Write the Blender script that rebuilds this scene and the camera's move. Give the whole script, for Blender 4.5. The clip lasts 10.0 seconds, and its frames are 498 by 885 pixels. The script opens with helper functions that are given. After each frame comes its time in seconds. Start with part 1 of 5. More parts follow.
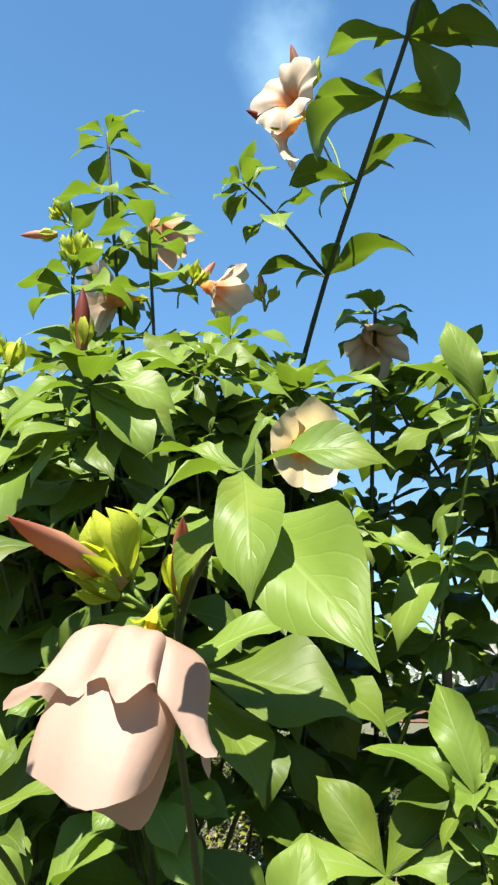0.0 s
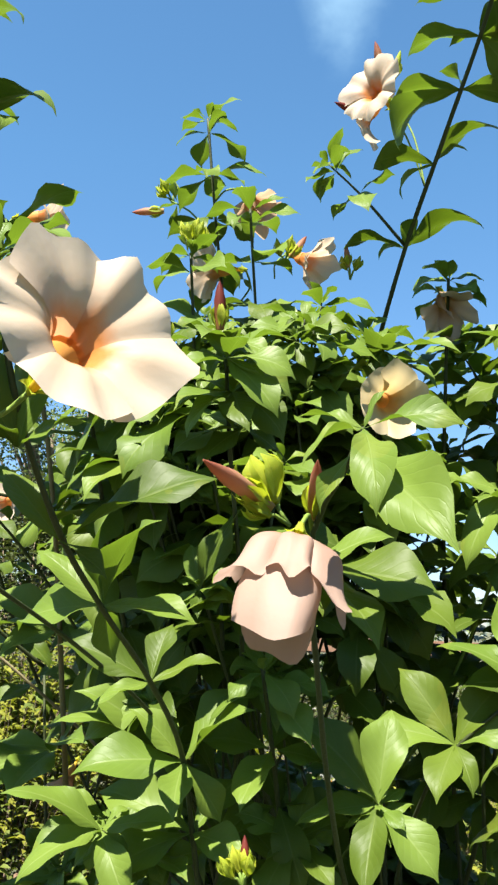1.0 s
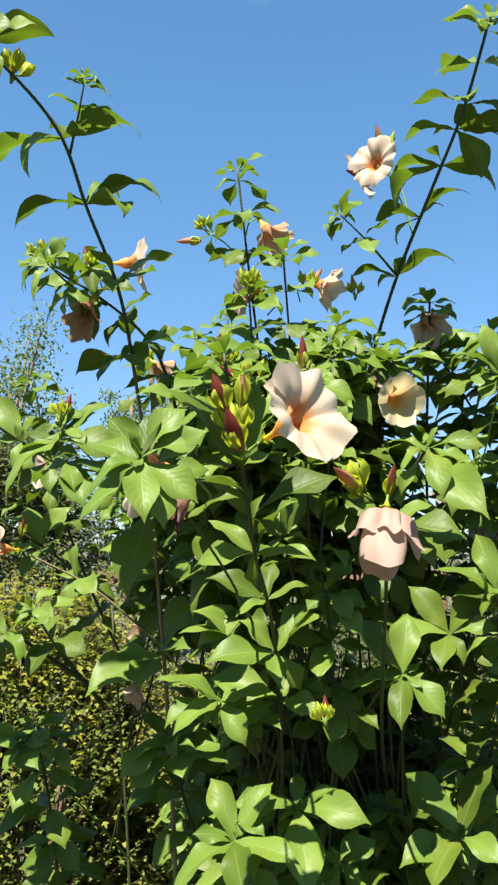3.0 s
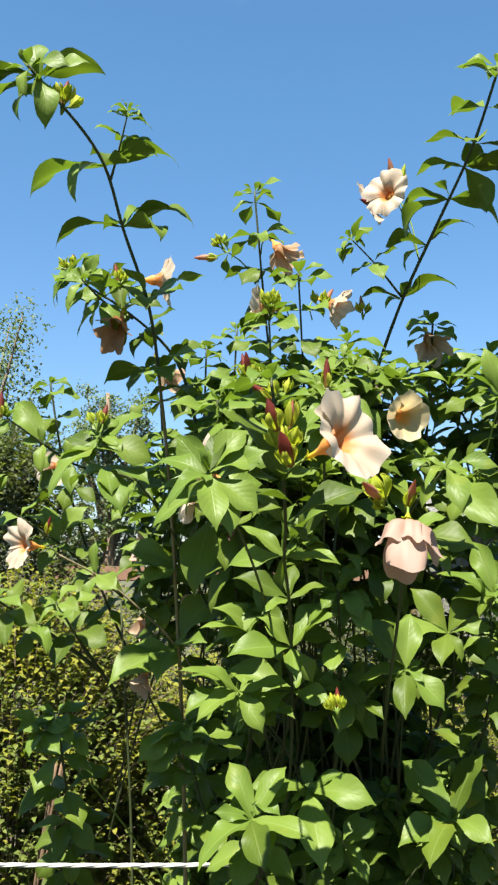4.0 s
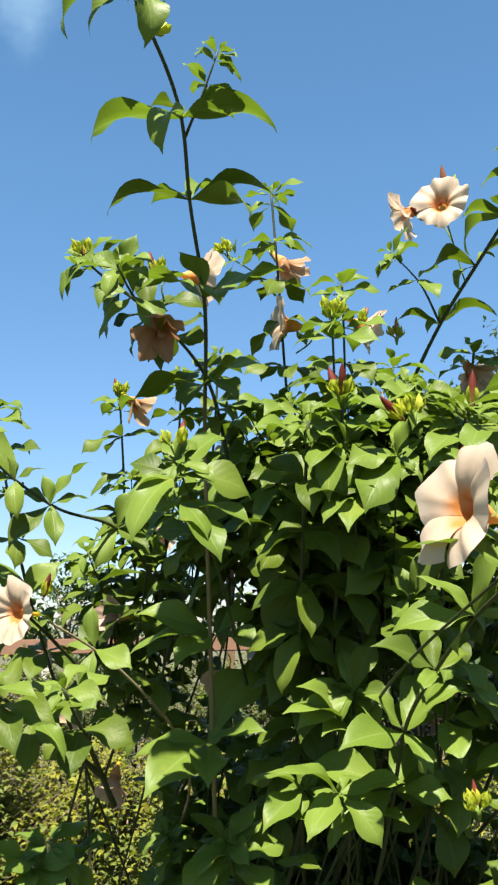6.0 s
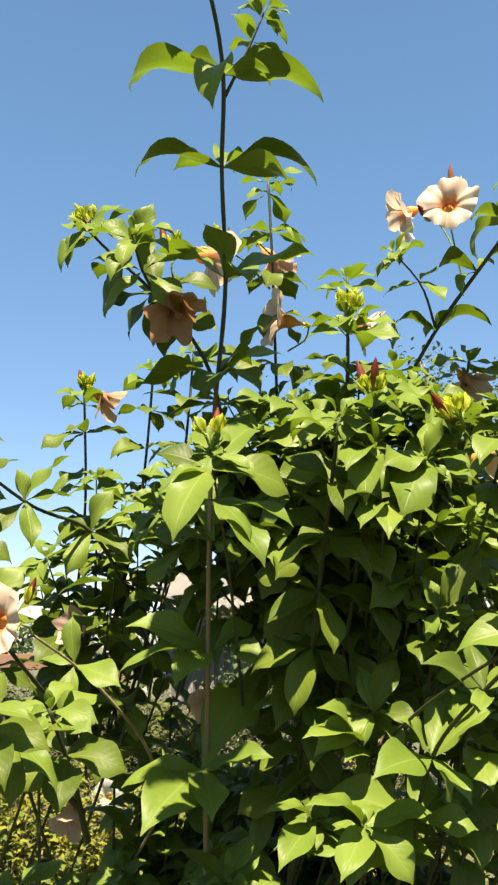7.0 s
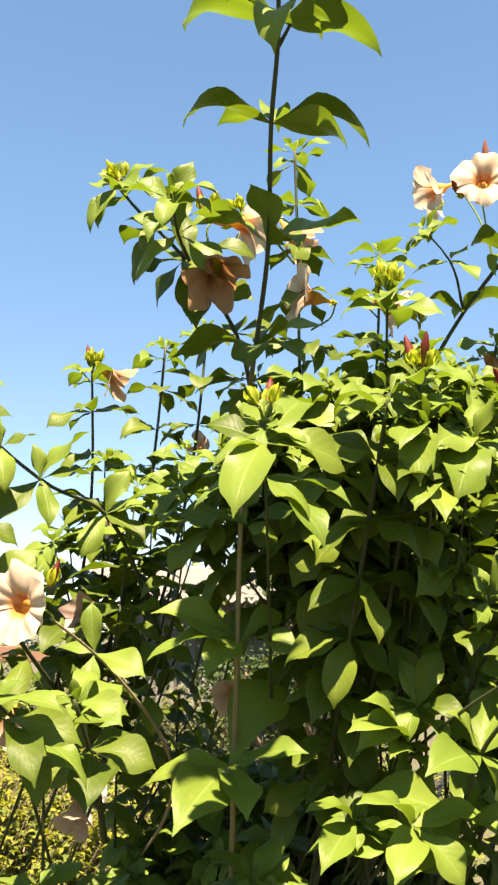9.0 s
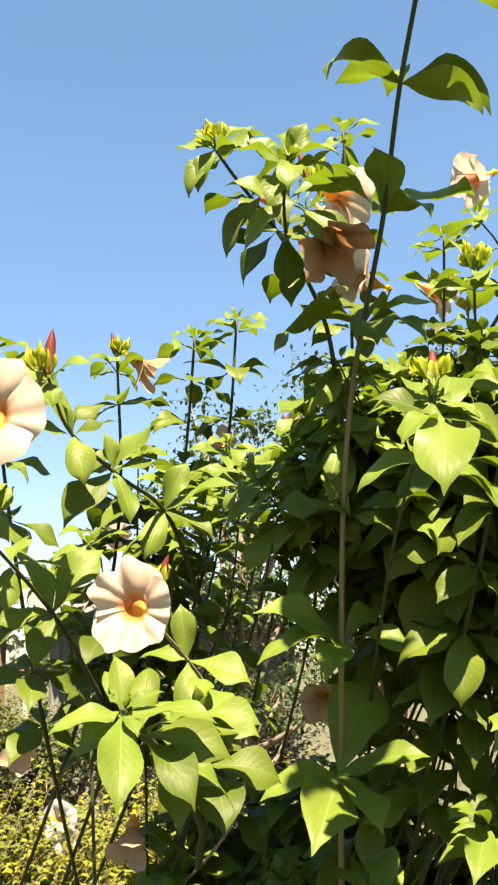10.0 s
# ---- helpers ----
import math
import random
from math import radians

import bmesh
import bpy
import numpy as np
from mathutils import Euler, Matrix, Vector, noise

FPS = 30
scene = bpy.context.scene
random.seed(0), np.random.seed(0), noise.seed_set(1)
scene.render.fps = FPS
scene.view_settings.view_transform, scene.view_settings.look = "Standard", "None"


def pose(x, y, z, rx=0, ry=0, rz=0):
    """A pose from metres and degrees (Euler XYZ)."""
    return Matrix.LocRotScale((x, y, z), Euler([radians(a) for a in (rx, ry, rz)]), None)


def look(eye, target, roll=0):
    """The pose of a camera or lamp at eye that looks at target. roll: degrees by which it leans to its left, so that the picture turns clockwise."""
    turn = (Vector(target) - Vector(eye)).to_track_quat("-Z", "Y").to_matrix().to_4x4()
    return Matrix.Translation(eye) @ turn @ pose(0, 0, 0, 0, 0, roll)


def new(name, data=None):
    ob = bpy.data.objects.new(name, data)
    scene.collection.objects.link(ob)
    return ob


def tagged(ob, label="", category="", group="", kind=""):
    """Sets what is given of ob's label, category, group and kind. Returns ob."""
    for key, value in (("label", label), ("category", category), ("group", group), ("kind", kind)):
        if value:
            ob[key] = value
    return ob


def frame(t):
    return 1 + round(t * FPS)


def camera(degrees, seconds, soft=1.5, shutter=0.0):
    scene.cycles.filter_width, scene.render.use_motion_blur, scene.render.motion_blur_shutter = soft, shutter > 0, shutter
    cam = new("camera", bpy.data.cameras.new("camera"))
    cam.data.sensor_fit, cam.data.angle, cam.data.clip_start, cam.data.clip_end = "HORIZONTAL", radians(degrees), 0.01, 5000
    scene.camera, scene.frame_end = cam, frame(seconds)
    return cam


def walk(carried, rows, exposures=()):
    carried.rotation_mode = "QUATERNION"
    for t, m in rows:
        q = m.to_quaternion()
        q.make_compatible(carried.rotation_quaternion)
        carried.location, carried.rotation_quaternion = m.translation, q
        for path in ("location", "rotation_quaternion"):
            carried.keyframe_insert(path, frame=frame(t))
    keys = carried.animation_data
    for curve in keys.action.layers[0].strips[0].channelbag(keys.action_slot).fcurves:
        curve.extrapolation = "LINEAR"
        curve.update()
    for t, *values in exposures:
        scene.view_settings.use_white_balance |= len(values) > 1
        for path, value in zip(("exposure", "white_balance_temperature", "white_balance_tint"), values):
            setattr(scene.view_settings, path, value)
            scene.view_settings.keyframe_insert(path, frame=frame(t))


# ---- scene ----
cam = camera(32.9, 10.0, soft=2.4)
PATH = [
    (0.0, (0.0279, 0.0075, 1.4008), (-0.0144, 1.3047, 1.772), 1.4),
    (0.5, (0.0173, -0.0494, 1.3808), (-0.0677, 1.2551, 1.7178), 1.68),
    (1.0, (-0.0016, -0.1632, 1.368), (-0.1437, 1.1502, 1.6459), 2.2),
    (1.5, (-0.0323, -0.2575, 1.3757), (-0.1999, 1.0568, 1.6343), 2.15),
    (2.0, (-0.0792, -0.3523, 1.3655), (-0.2227, 0.969, 1.6019), 1.79),
    (2.5, (-0.1408, -0.4686, 1.3464), (-0.1938, 0.8673, 1.5342), 0.19),
    (2.7, (-0.1526, -0.5114, 1.3598), (-0.1879, 0.8257, 1.5425), -0.04),
    (3.8, (-0.225, -0.6878, 1.373), (-0.2226, 0.6491, 1.5603), 0.18),
    (4.0, (-0.2515, -0.6838, 1.3748), (-0.2253, 0.654, 1.5538), 0.92),
    (4.5, (-0.3884, -0.6436, 1.3863), (-0.2614, 0.6843, 1.5941), 0.6),
    (5.0, (-0.5387, -0.5668, 1.3892), (-0.2681, 0.7302, 1.6483), -1.32),
    (5.5, (-0.586, -0.436, 1.3726), (-0.2691, 0.8465, 1.6505), -1.33),
    (5.7, (-0.6186, -0.3841, 1.3699), (-0.282, 0.8935, 1.6474), -1.18),
    (6.8, (-0.7565, -0.2117, 1.3669), (-0.2538, 1.0025, 1.6761), 0.11),
    (7.0, (-0.7884, -0.1673, 1.3645), (-0.2478, 1.0307, 1.6728), 0.01),
    (7.5, (-0.8548, -0.0613, 1.3546), (-0.258, 1.116, 1.6376), 1.28),
    (8.0, (-0.8712, -0.0455, 1.351), (-0.2724, 1.1368, 1.608), 1.18),
    (8.5, (-0.842, -0.097, 1.3591), (-0.2463, 1.0831, 1.6328), 0.78),
    (9.0, (-0.8412, -0.0676, 1.3558), (-0.2508, 1.1083, 1.6576), 0.59),
    (9.5, (-0.929, 0.0617, 1.3562), (-0.3153, 1.2194, 1.681), 0.22),
    (10.0, (-1.0226, 0.1338, 1.3427), (-0.282, 1.216, 1.6637), -1.71),
]
EXPOSURES = [(0.0, 2.32, 6500, 10), (2.5, 2.16, 6500, 10), (5.7, 2.15, 6650, 11), (6.8, 2.20, 7500, 16), (7.0, 2.30, 7700, 17), (7.5, 2.64, 8300, 21), (10.0, 2.67, 8300, 21)]
walk(cam, [(t, look(eye, target, roll)) for t, eye, target, roll in PATH], EXPOSURES)

# ---- world, sun and exposure ----
SUN_TO = Vector((-0.19, -0.44, 0.88)).normalized()
elevation = math.asin(SUN_TO.z)
world = bpy.data.worlds.new("world")
scene.world = world
world.use_nodes = True
wn, wl = world.node_tree.nodes, world.node_tree.links
wn.clear()
sky = wn.new("ShaderNodeTexSky")
sky.sky_type, sky.sun_disc = "NISHITA", False
sky.sun_elevation, sky.sun_rotation = elevation, math.atan2(SUN_TO.x, SUN_TO.y)
sky.air_density, sky.dust_density, sky.ozone_density = 1.0, 0.3, 5.0
# one thin wisp of cloud high in the sky
coord = wn.new("ShaderNodeTexCoord")
stretch = wn.new("ShaderNodeMapping")
stretch.inputs["Location"].default_value = (0.0, -0.77 * 5, -0.645 * 6)
stretch.inputs["Scale"].default_value = (10, 5, 6)
reach = wn.new("ShaderNodeVectorMath")
reach.operation = "LENGTH"
wisp = wn.new("ShaderNodeTexNoise")
wisp.inputs["Scale"].default_value, wisp.inputs["Detail"].default_value, wisp.inputs["Roughness"].default_value = 7.0, 5, 0.55
soft = wn.new("ShaderNodeMath")
soft.operation = "MULTIPLY_ADD"
soft.inputs[1].default_value = -0.62
wramp = wn.new("ShaderNodeValToRGB")
wramp.color_ramp.interpolation = "EASE"
wramp.color_ramp.elements[0].position, wramp.color_ramp.elements[0].color = 0.10, (0, 0, 0, 1)
wramp.color_ramp.elements[1].position, wramp.color_ramp.elements[1].color = 0.62, (0.32, 0.32, 0.32, 1)
wmix = wn.new("ShaderNodeMixRGB")
wmix.inputs["Color2"].default_value = (7.0, 7.6, 8.6, 1)
back = wn.new("ShaderNodeBackground")
back.inputs["Strength"].default_value = 0.050
wout = wn.new("ShaderNodeOutputWorld")
wl.new(coord.outputs["Generated"], stretch.inputs["Vector"])
wl.new(stretch.outputs["Vector"], reach.inputs[0])
wl.new(coord.outputs["Generated"], wisp.inputs["Vector"])
wl.new(reach.outputs["Value"], soft.inputs[0])
wl.new(wisp.outputs["Fac"], soft.inputs[2])
wl.new(soft.outputs[0], wramp.inputs["Fac"])
wl.new(wramp.outputs["Color"], wmix.inputs["Fac"])
wl.new(sky.outputs["Color"], wmix.inputs["Color1"])
wtint = wn.new("ShaderNodeMixRGB")
wtint.blend_type = "MULTIPLY"
wtint.inputs["Fac"].default_value = 1.0
high = wn.new("ShaderNodeSeparateXYZ")
wl.new(coord.outputs["Generated"], high.inputs[0])
hramp = wn.new("ShaderNodeValToRGB")
hramp.color_ramp.elements[0].position, hramp.color_ramp.elements[0].color = 0.02, (0.68, 0.71, 0.78, 1)
hramp.color_ramp.elements[1].position, hramp.color_ramp.elements[1].color = 0.5, (0.72, 1.0, 1.01, 1)
wl.new(high.outputs["Z"], hramp.inputs["Fac"])
wl.new(hramp.outputs["Color"], wtint.inputs["Color2"])
wl.new(wmix.outputs["Color"], wtint.inputs["Color1"])
wl.new(wtint.outputs["Color"], back.inputs["Color"])
wl.new(back.outputs["Background"], wout.inputs["Surface"])

sun = new("sun", bpy.data.lights.new("sun", "SUN"))
sun.data.energy, sun.data.angle, sun.data.color = 5.0, radians(0.55), (1.0, 0.95, 0.86)
sun.matrix_world = look(SUN_TO * 30, (0, 0, 0))


# ---- materials ----
def material(name):
    m = bpy.data.materials.new(name)
    m.use_nodes = True
    m.node_tree.nodes.clear()
    return m, m.node_tree.nodes, m.node_tree.links


def math_node(n, l, op, a, b=None, c=None):
    node = n.new("ShaderNodeMath")
    node.operation = op
    for i, v in enumerate((a, b, c)):
        if v is None:
            continue
        if isinstance(v, (int, float)):
            node.inputs[i].default_value = v
        else:
            l.new(v, node.inputs[i])
    return node.outputs[0]


def ramp(n, l, fac, stops):
    node = n.new("ShaderNodeValToRGB")
    e = node.color_ramp.elements
    while len(e) < len(stops):
        e.new(0.5)
    for k, (p, c) in zip(e, stops):
        k.position, k.color = p, (*c, 1)
    l.new(fac, node.inputs["Fac"])
    return node.outputs["Color"]


def mix(n, l, fac, a, b, kind="MIX"):
    node = n.new("ShaderNodeMixRGB")
    node.blend_type = kind
    for i, v in enumerate((fac, a, b)):
        if isinstance(v, (int, float)):
            node.inputs[i].default_value = v
        elif isinstance(v, tuple):
            node.inputs[i].default_value = (*v, 1)
        else:
            l.new(v, node.inputs[i])
    return node.outputs[0]


def noise_node(n, l, vector, scale, detail=3, rough=0.55):
    node = n.new("ShaderNodeTexNoise")
    node.inputs["Scale"].default_value, node.inputs["Detail"].default_value = scale, detail
    node.inputs["Roughness"].default_value = rough
    if vector is not None:
        l.new(vector, node.inputs["Vector"])
    return node.outputs["Fac"]


def each(n, l):
    """A random number for each leaf, whether an object of its own or an island of a larger mesh."""
    one, many = n.new("ShaderNodeObjectInfo"), n.new("ShaderNodeNewGeometry")
    return math_node(n, l, "FRACT", math_node(n, l, "ADD", one.outputs["Random"], many.outputs["Random Per Island"]))


def thin(n, l, colour, through_colour, rough, share, bump=None, specular=0.4, relief=0.4):
    """A thin living sheet: a glossy skin that lets some light through."""
    skin = n.new("ShaderNodeBsdfPrincipled")
    l.new(colour, skin.inputs["Base Color"])
    skin.inputs["Roughness"].default_value = rough
    skin.inputs["Specular IOR Level"].default_value = specular
    glow = n.new("ShaderNodeBsdfTranslucent")
    l.new(through_colour, glow.inputs["Color"])
    if bump is not None:
        b = n.new("ShaderNodeBump")
        b.inputs["Strength"].default_value, b.inputs["Distance"].default_value = relief, 0.0012
        l.new(bump, b.inputs["Height"])
        l.new(b.outputs["Normal"], skin.inputs["Normal"])
    both = n.new("ShaderNodeMixShader")
    both.inputs["Fac"].default_value = share
    l.new(skin.outputs[0], both.inputs[1])
    l.new(glow.outputs[0], both.inputs[2])
    out = n.new("ShaderNodeOutputMaterial")
    l.new(both.outputs[0], out.inputs["Surface"])


def leaf_material(name, dark, light, rib, share, rough=0.58):
    m, n, l = material(name)
    uv = n.new("ShaderNodeUVMap")
    split = n.new("ShaderNodeSeparateXYZ")
    l.new(uv.outputs["UV"], split.inputs[0])
    side = math_node(n, l, "ABSOLUTE", math_node(n, l, "SUBTRACT", split.outputs["X"], 0.5))
    along = split.outputs["Y"]
    r = each(n, l)
    place = n.new("ShaderNodeTexCoord")
    grain = noise_node(n, l, place.outputs["Object"], 55, 4)
    blotch = noise_node(n, l, place.outputs["Object"], 14, 2)
    base = mix(n, l, r, dark, light)
    base = mix(n, l, math_node(n, l, "MULTIPLY", grain, 0.35), base, light)
    base = mix(n, l, math_node(n, l, "MULTIPLY", math_node(n, l, "GREATER_THAN", blotch, 0.66), 0.25), base, (light[0] * 1.5, light[1] * 1.1, light[2]))
    ribs = math_node(n, l, "SUBTRACT", 1.0, math_node(n, l, "MULTIPLY", side, 26.0))
    ribs = math_node(n, l, "MAXIMUM", ribs, 0.0)
    wave = math_node(n, l, "FRACT", math_node(n, l, "SUBTRACT", math_node(n, l, "MULTIPLY", along, 9.0), math_node(n, l, "MULTIPLY", side, 5.0)))
    vein = math_node(n, l, "MAXIMUM", math_node(n, l, "SUBTRACT", 1.0, math_node(n, l, "MULTIPLY", math_node(n, l, "ABSOLUTE", math_node(n, l, "SUBTRACT", wave, 0.5)), 11.0)), 0.0)
    lines = math_node(n, l, "MAXIMUM", math_node(n, l, "MULTIPLY", ribs, 0.45), math_node(n, l, "MULTIPLY", vein, 0.10))
    base = mix(n, l, lines, base, rib)
    inner = mix(n, l, 0.75, base, (light[0] * 1.9, light[1] * 2.15, light[2] * 0.7))
    quilt = math_node(n, l, "ABSOLUTE", math_node(n, l, "SUBTRACT", wave, 0.5))
    bump = math_node(n, l, "SUBTRACT", math_node(n, l, "MULTIPLY", grain, 0.45), math_node(n, l, "ADD", lines, math_node(n, l, "MULTIPLY", quilt, -0.3)))
    thin(n, l, base, inner, rough, share, bump, 0.14, 0.5)
    return m


# mature green, darkened further to deepen the shade inside the shrub
LEAF = leaf_material("leaf_mature_shaded", (0.0288, 0.0495, 0.00579), (0.0682, 0.099, 0.0116), (0.108, 0.137, 0.0389), 0.22, 0.48)
# young green, also the paler tone painted on leaves in the sun
YOUNG = leaf_material("leaf_young_sunlit", (0.0594, 0.098, 0.0132), (0.0909, 0.133, 0.0207), (0.136, 0.176, 0.0512), 0.24, 0.45)
SEPAL = leaf_material("sepal", (0.163, 0.221, 0.0204), (0.293, 0.31, 0.0293), (0.293, 0.317, 0.0652), 0.35)
YELLOWED = leaf_material("leaf_yellowed", (0.217, 0.139, 0.0102), (0.258, 0.171, 0.0156), (0.258, 0.206, 0.0516), 0.3)


def bark_material(name, dark, light, scale=60, rough=0.6, tan=False):
    m, n, l = material(name)
    place = n.new("ShaderNodeTexCoord")
    fine = noise_node(n, l, place.outputs["Object"], scale * 4, 4)
    broad = noise_node(n, l, place.outputs["Object"], scale * 0.3, 3)
    base = mix(n, l, broad, dark, light)
    base = mix(n, l, math_node(n, l, "MULTIPLY", fine, 0.45), base, (light[0] * 1.25, light[1] * 1.2, light[2] * 1.15))
    if tan:
        # old wood below, green growth above
        height = n.new("ShaderNodeSeparateXYZ")
        l.new(place.outputs["Object"], height.inputs[0])
        old = math_node(n, l, "MULTIPLY", math_node(n, l, "SUBTRACT", 1.72, height.outputs["Z"]), 5.0)
        old = math_node(n, l, "MINIMUM", math_node(n, l, "MAXIMUM", math_node(n, l, "ADD", old, math_node(n, l, "MULTIPLY", broad, 0.3)), 0.0), 0.85)
        base = mix(n, l, old, base, (0.16, 0.125, 0.055))
    skin = n.new("ShaderNodeBsdfPrincipled")
    l.new(base, skin.inputs["Base Color"])
    skin.inputs["Roughness"].default_value = rough
    skin.inputs["Specular IOR Level"].default_value = 0.2
    b = n.new("ShaderNodeBump")
    b.inputs["Strength"].default_value, b.inputs["Distance"].default_value = 0.6, 0.0015
    l.new(fine, b.inputs["Height"])
    l.new(b.outputs["Normal"], skin.inputs["Normal"])
    out = n.new("ShaderNodeOutputMaterial")
    l.new(skin.outputs[0], out.inputs["Surface"])
    return m


STEM = bark_material("stem_green_brown", (0.014, 0.0238, 0.007), (0.035, 0.042, 0.0154))
TALL = bark_material("stem_tan_below", (0.014, 0.0238, 0.007), (0.035, 0.042, 0.0154), tan=True)
TWIG = bark_material("twig_tan", (0.111, 0.0905, 0.0487), (0.195, 0.167, 0.0974))
STALK = bark_material("stalk_green", (0.0626, 0.111, 0.0174), (0.118, 0.167, 0.0278))
TRUNK = bark_material("trunk_bark", (0.07, 0.05, 0.035), (0.17, 0.13, 0.09), 20, 0.85)


def petal_material(name, outer, mid, throat, edge=0.5):
    """Colours run from the throat (0 along the petal) to its rim (1)."""
    m, n, l = material(name)
    uv = n.new("ShaderNodeUVMap")
    split = n.new("ShaderNodeSeparateXYZ")
    l.new(uv.outputs["UV"], split.inputs[0])
    place = n.new("ShaderNodeTexCoord")
    cloud = noise_node(n, l, place.outputs["Object"], 60, 3)
    v = math_node(n, l, "ADD", split.outputs["Y"], math_node(n, l, "MULTIPLY", math_node(n, l, "SUBTRACT", cloud, 0.5), 0.16))
    base = ramp(n, l, v, [(0.0, throat), (0.27, throat), (edge, mid), (0.9, outer)])
    streak = noise_node(n, l, uv.outputs["UV"], 26, 3)
    base = mix(n, l, math_node(n, l, "MULTIPLY", streak, 0.18), base, mid)
    bump = noise_node(n, l, place.outputs["Object"], 240, 3)
    thin(n, l, base, mix(n, l, 0.4, base, mid), 0.55, 0.5, bump, 0.25, 0.15)
    return m


PEACH = petal_material("petal_peach", (0.501, 0.421, 0.327), (0.487, 0.362, 0.254), (0.50, 0.165, 0.022), 0.46)
PINK = petal_material("petal_pink", (0.356, 0.251, 0.199), (0.343, 0.227, 0.172), (0.331, 0.19, 0.104), 0.35)
# shade is put into this dark petal colour
SHADED = petal_material("petal_shaded", (0.29, 0.16, 0.08), (0.24, 0.115, 0.05), (0.19, 0.07, 0.022))
CREAM = petal_material("petal_cream", (0.491, 0.419, 0.263), (0.467, 0.359, 0.179), (0.431, 0.239, 0.0599))
WILTED = petal_material("petal_wilted", (0.050, 0.018, 0.012), (0.095, 0.040, 0.026), (0.20, 0.12, 0.07))
WHITE = petal_material("petal_white", (0.491, 0.491, 0.455), (0.479, 0.467, 0.395), (0.419, 0.359, 0.179))
BUD = petal_material("bud_red", (0.115, 0.016, 0.013), (0.19, 0.042, 0.026), (0.28, 0.14, 0.045))
BUD_PINK = petal_material("bud_pink", (0.25, 0.075, 0.045), (0.38, 0.20, 0.115), (0.40, 0.26, 0.09))
# brownish peach for faded blooms, and painted on blooms dimmed by shade
FADED_SHADED = petal_material("petal_faded_shaded", (0.418, 0.306, 0.202), (0.362, 0.23, 0.139), (0.348, 0.167, 0.0626))
TUBE = petal_material("tube_yellow", (0.654, 0.284, 0.077), (0.636, 0.327, 0.086), (0.568, 0.43, 0.034), 0.5)


# ---- building helpers ----
def mesh_of(name, verts, faces, uvs=None, mat=None, smooth=True):
    me = bpy.data.meshes.new(name)
    me.from_pydata([tuple(v) for v in verts], [], [tuple(f) for f in faces])
    if uvs is not None:
        layer = me.uv_layers.new(name="UVMap")
        order = np.zeros(len(me.loops), dtype=np.int32)
        me.loops.foreach_get("vertex_index", order)
        layer.data.foreach_set("uv", np.asarray(uvs, dtype=np.float32)[order].ravel())
    if mat:
        me.materials.append(mat)
    if smooth:
        me.polygons.foreach_set("use_smooth", [True] * len(me.polygons))
    me.update()
    return me


def under(name, me, parent, m=None, label=""):
    ob = new(name, me)
    ob.parent = parent
    if m is not None:
        ob.matrix_basis = m
    return tagged(ob, label)


def part(name, bm, mat, parent, label=""):
    me = bpy.data.meshes.new(name)
    bm.to_mesh(me)
    bm.free()
    me.materials.append(mat)
    return under(name, me, parent, None, label)


def spline(points, step=0.02):
    """A smooth line through the points, as a list of evenly close places."""
    p = [Vector(q) for q in points]
    p = [p[0] * 2 - p[1]] + p + [p[-1] * 2 - p[-2]]
    line = []
    for a, b, c, d in zip(p, p[1:], p[2:], p[3:]):
        k = max(2, int((c - b).length / step))
        ab, bc, cd = (max((v - u).length, 1e-6) for u, v in ((a, b), (b, c), (c, d)))
        m0 = ((c - b) * (ab / bc) + (b - a) * (bc / ab)) * (bc / (ab + bc))
        m1 = ((d - c) * (bc / cd) + (c - b) * (cd / bc)) * (bc / (bc + cd))
        for i in range(k):
            t = i / k
            line.append(b * (1 - 3 * t * t + 2 * t ** 3) + m0 * (t - 2 * t * t + t ** 3) + c * (3 * t * t - 2 * t ** 3) + m1 * (t ** 3 - t * t))
    line.append(p[-2])
    return line


def tube(line, radius, sides=6, knots=0.0, rng=random):
    """Verts and faces of a round rod along a line; radius(0..1)."""
    verts, faces = [], []
    side = Vector((1, 0.2, 0.1))
    for i, q in enumerate(line):
        ahead = (line[min(i + 1, len(line) - 1)] - line[max(i - 1, 0)]).normalized()
        side = (side - ahead * side.dot(ahead)).normalized()
        up = ahead.cross(side)
        r = radius(i / (len(line) - 1)) * (1 + knots * (rng.random() - 0.5))
        for j in range(sides):
            a = 2 * math.pi * j / sides
            verts.append(q + side * (r * math.cos(a)) + up * (r * math.sin(a)))
        if i:
            for j in range(sides):
                k = (j + 1) % sides
                faces.append(((i - 1) * sides + j, (i - 1) * sides + k, i * sides + k, i * sides + j))
    faces.append(tuple(range(sides))[::-1])
    faces.append(tuple(range(len(verts) - sides, len(verts))))
    return verts, faces


def frame_of(place, ahead, up, size=1.0, wide=1.0):
    """A pose with y along ahead and z as near to up as can be, scaled."""
    y = Vector(ahead).normalized()
    x = y.cross(Vector(up))
    if x.length < 1e-4:
        x = y.cross(Vector((1, 0.3, 0)))
    x.normalize()
    z = x.cross(y)
    m = Matrix((x * size * wide, y * size, z * size)).transposed().to_4x4()
    m.translation = place
    return m


WIDTHS = ((0, 0.035), (0.04, 0.06), (0.12, 0.28), (0.25, 0.60), (0.40, 0.88), (0.55, 1.0), (0.66, 0.96), (0.75, 0.80), (0.82, 0.54), (0.87, 0.33), (0.91, 0.18), (0.955, 0.08), (1, 0.01))


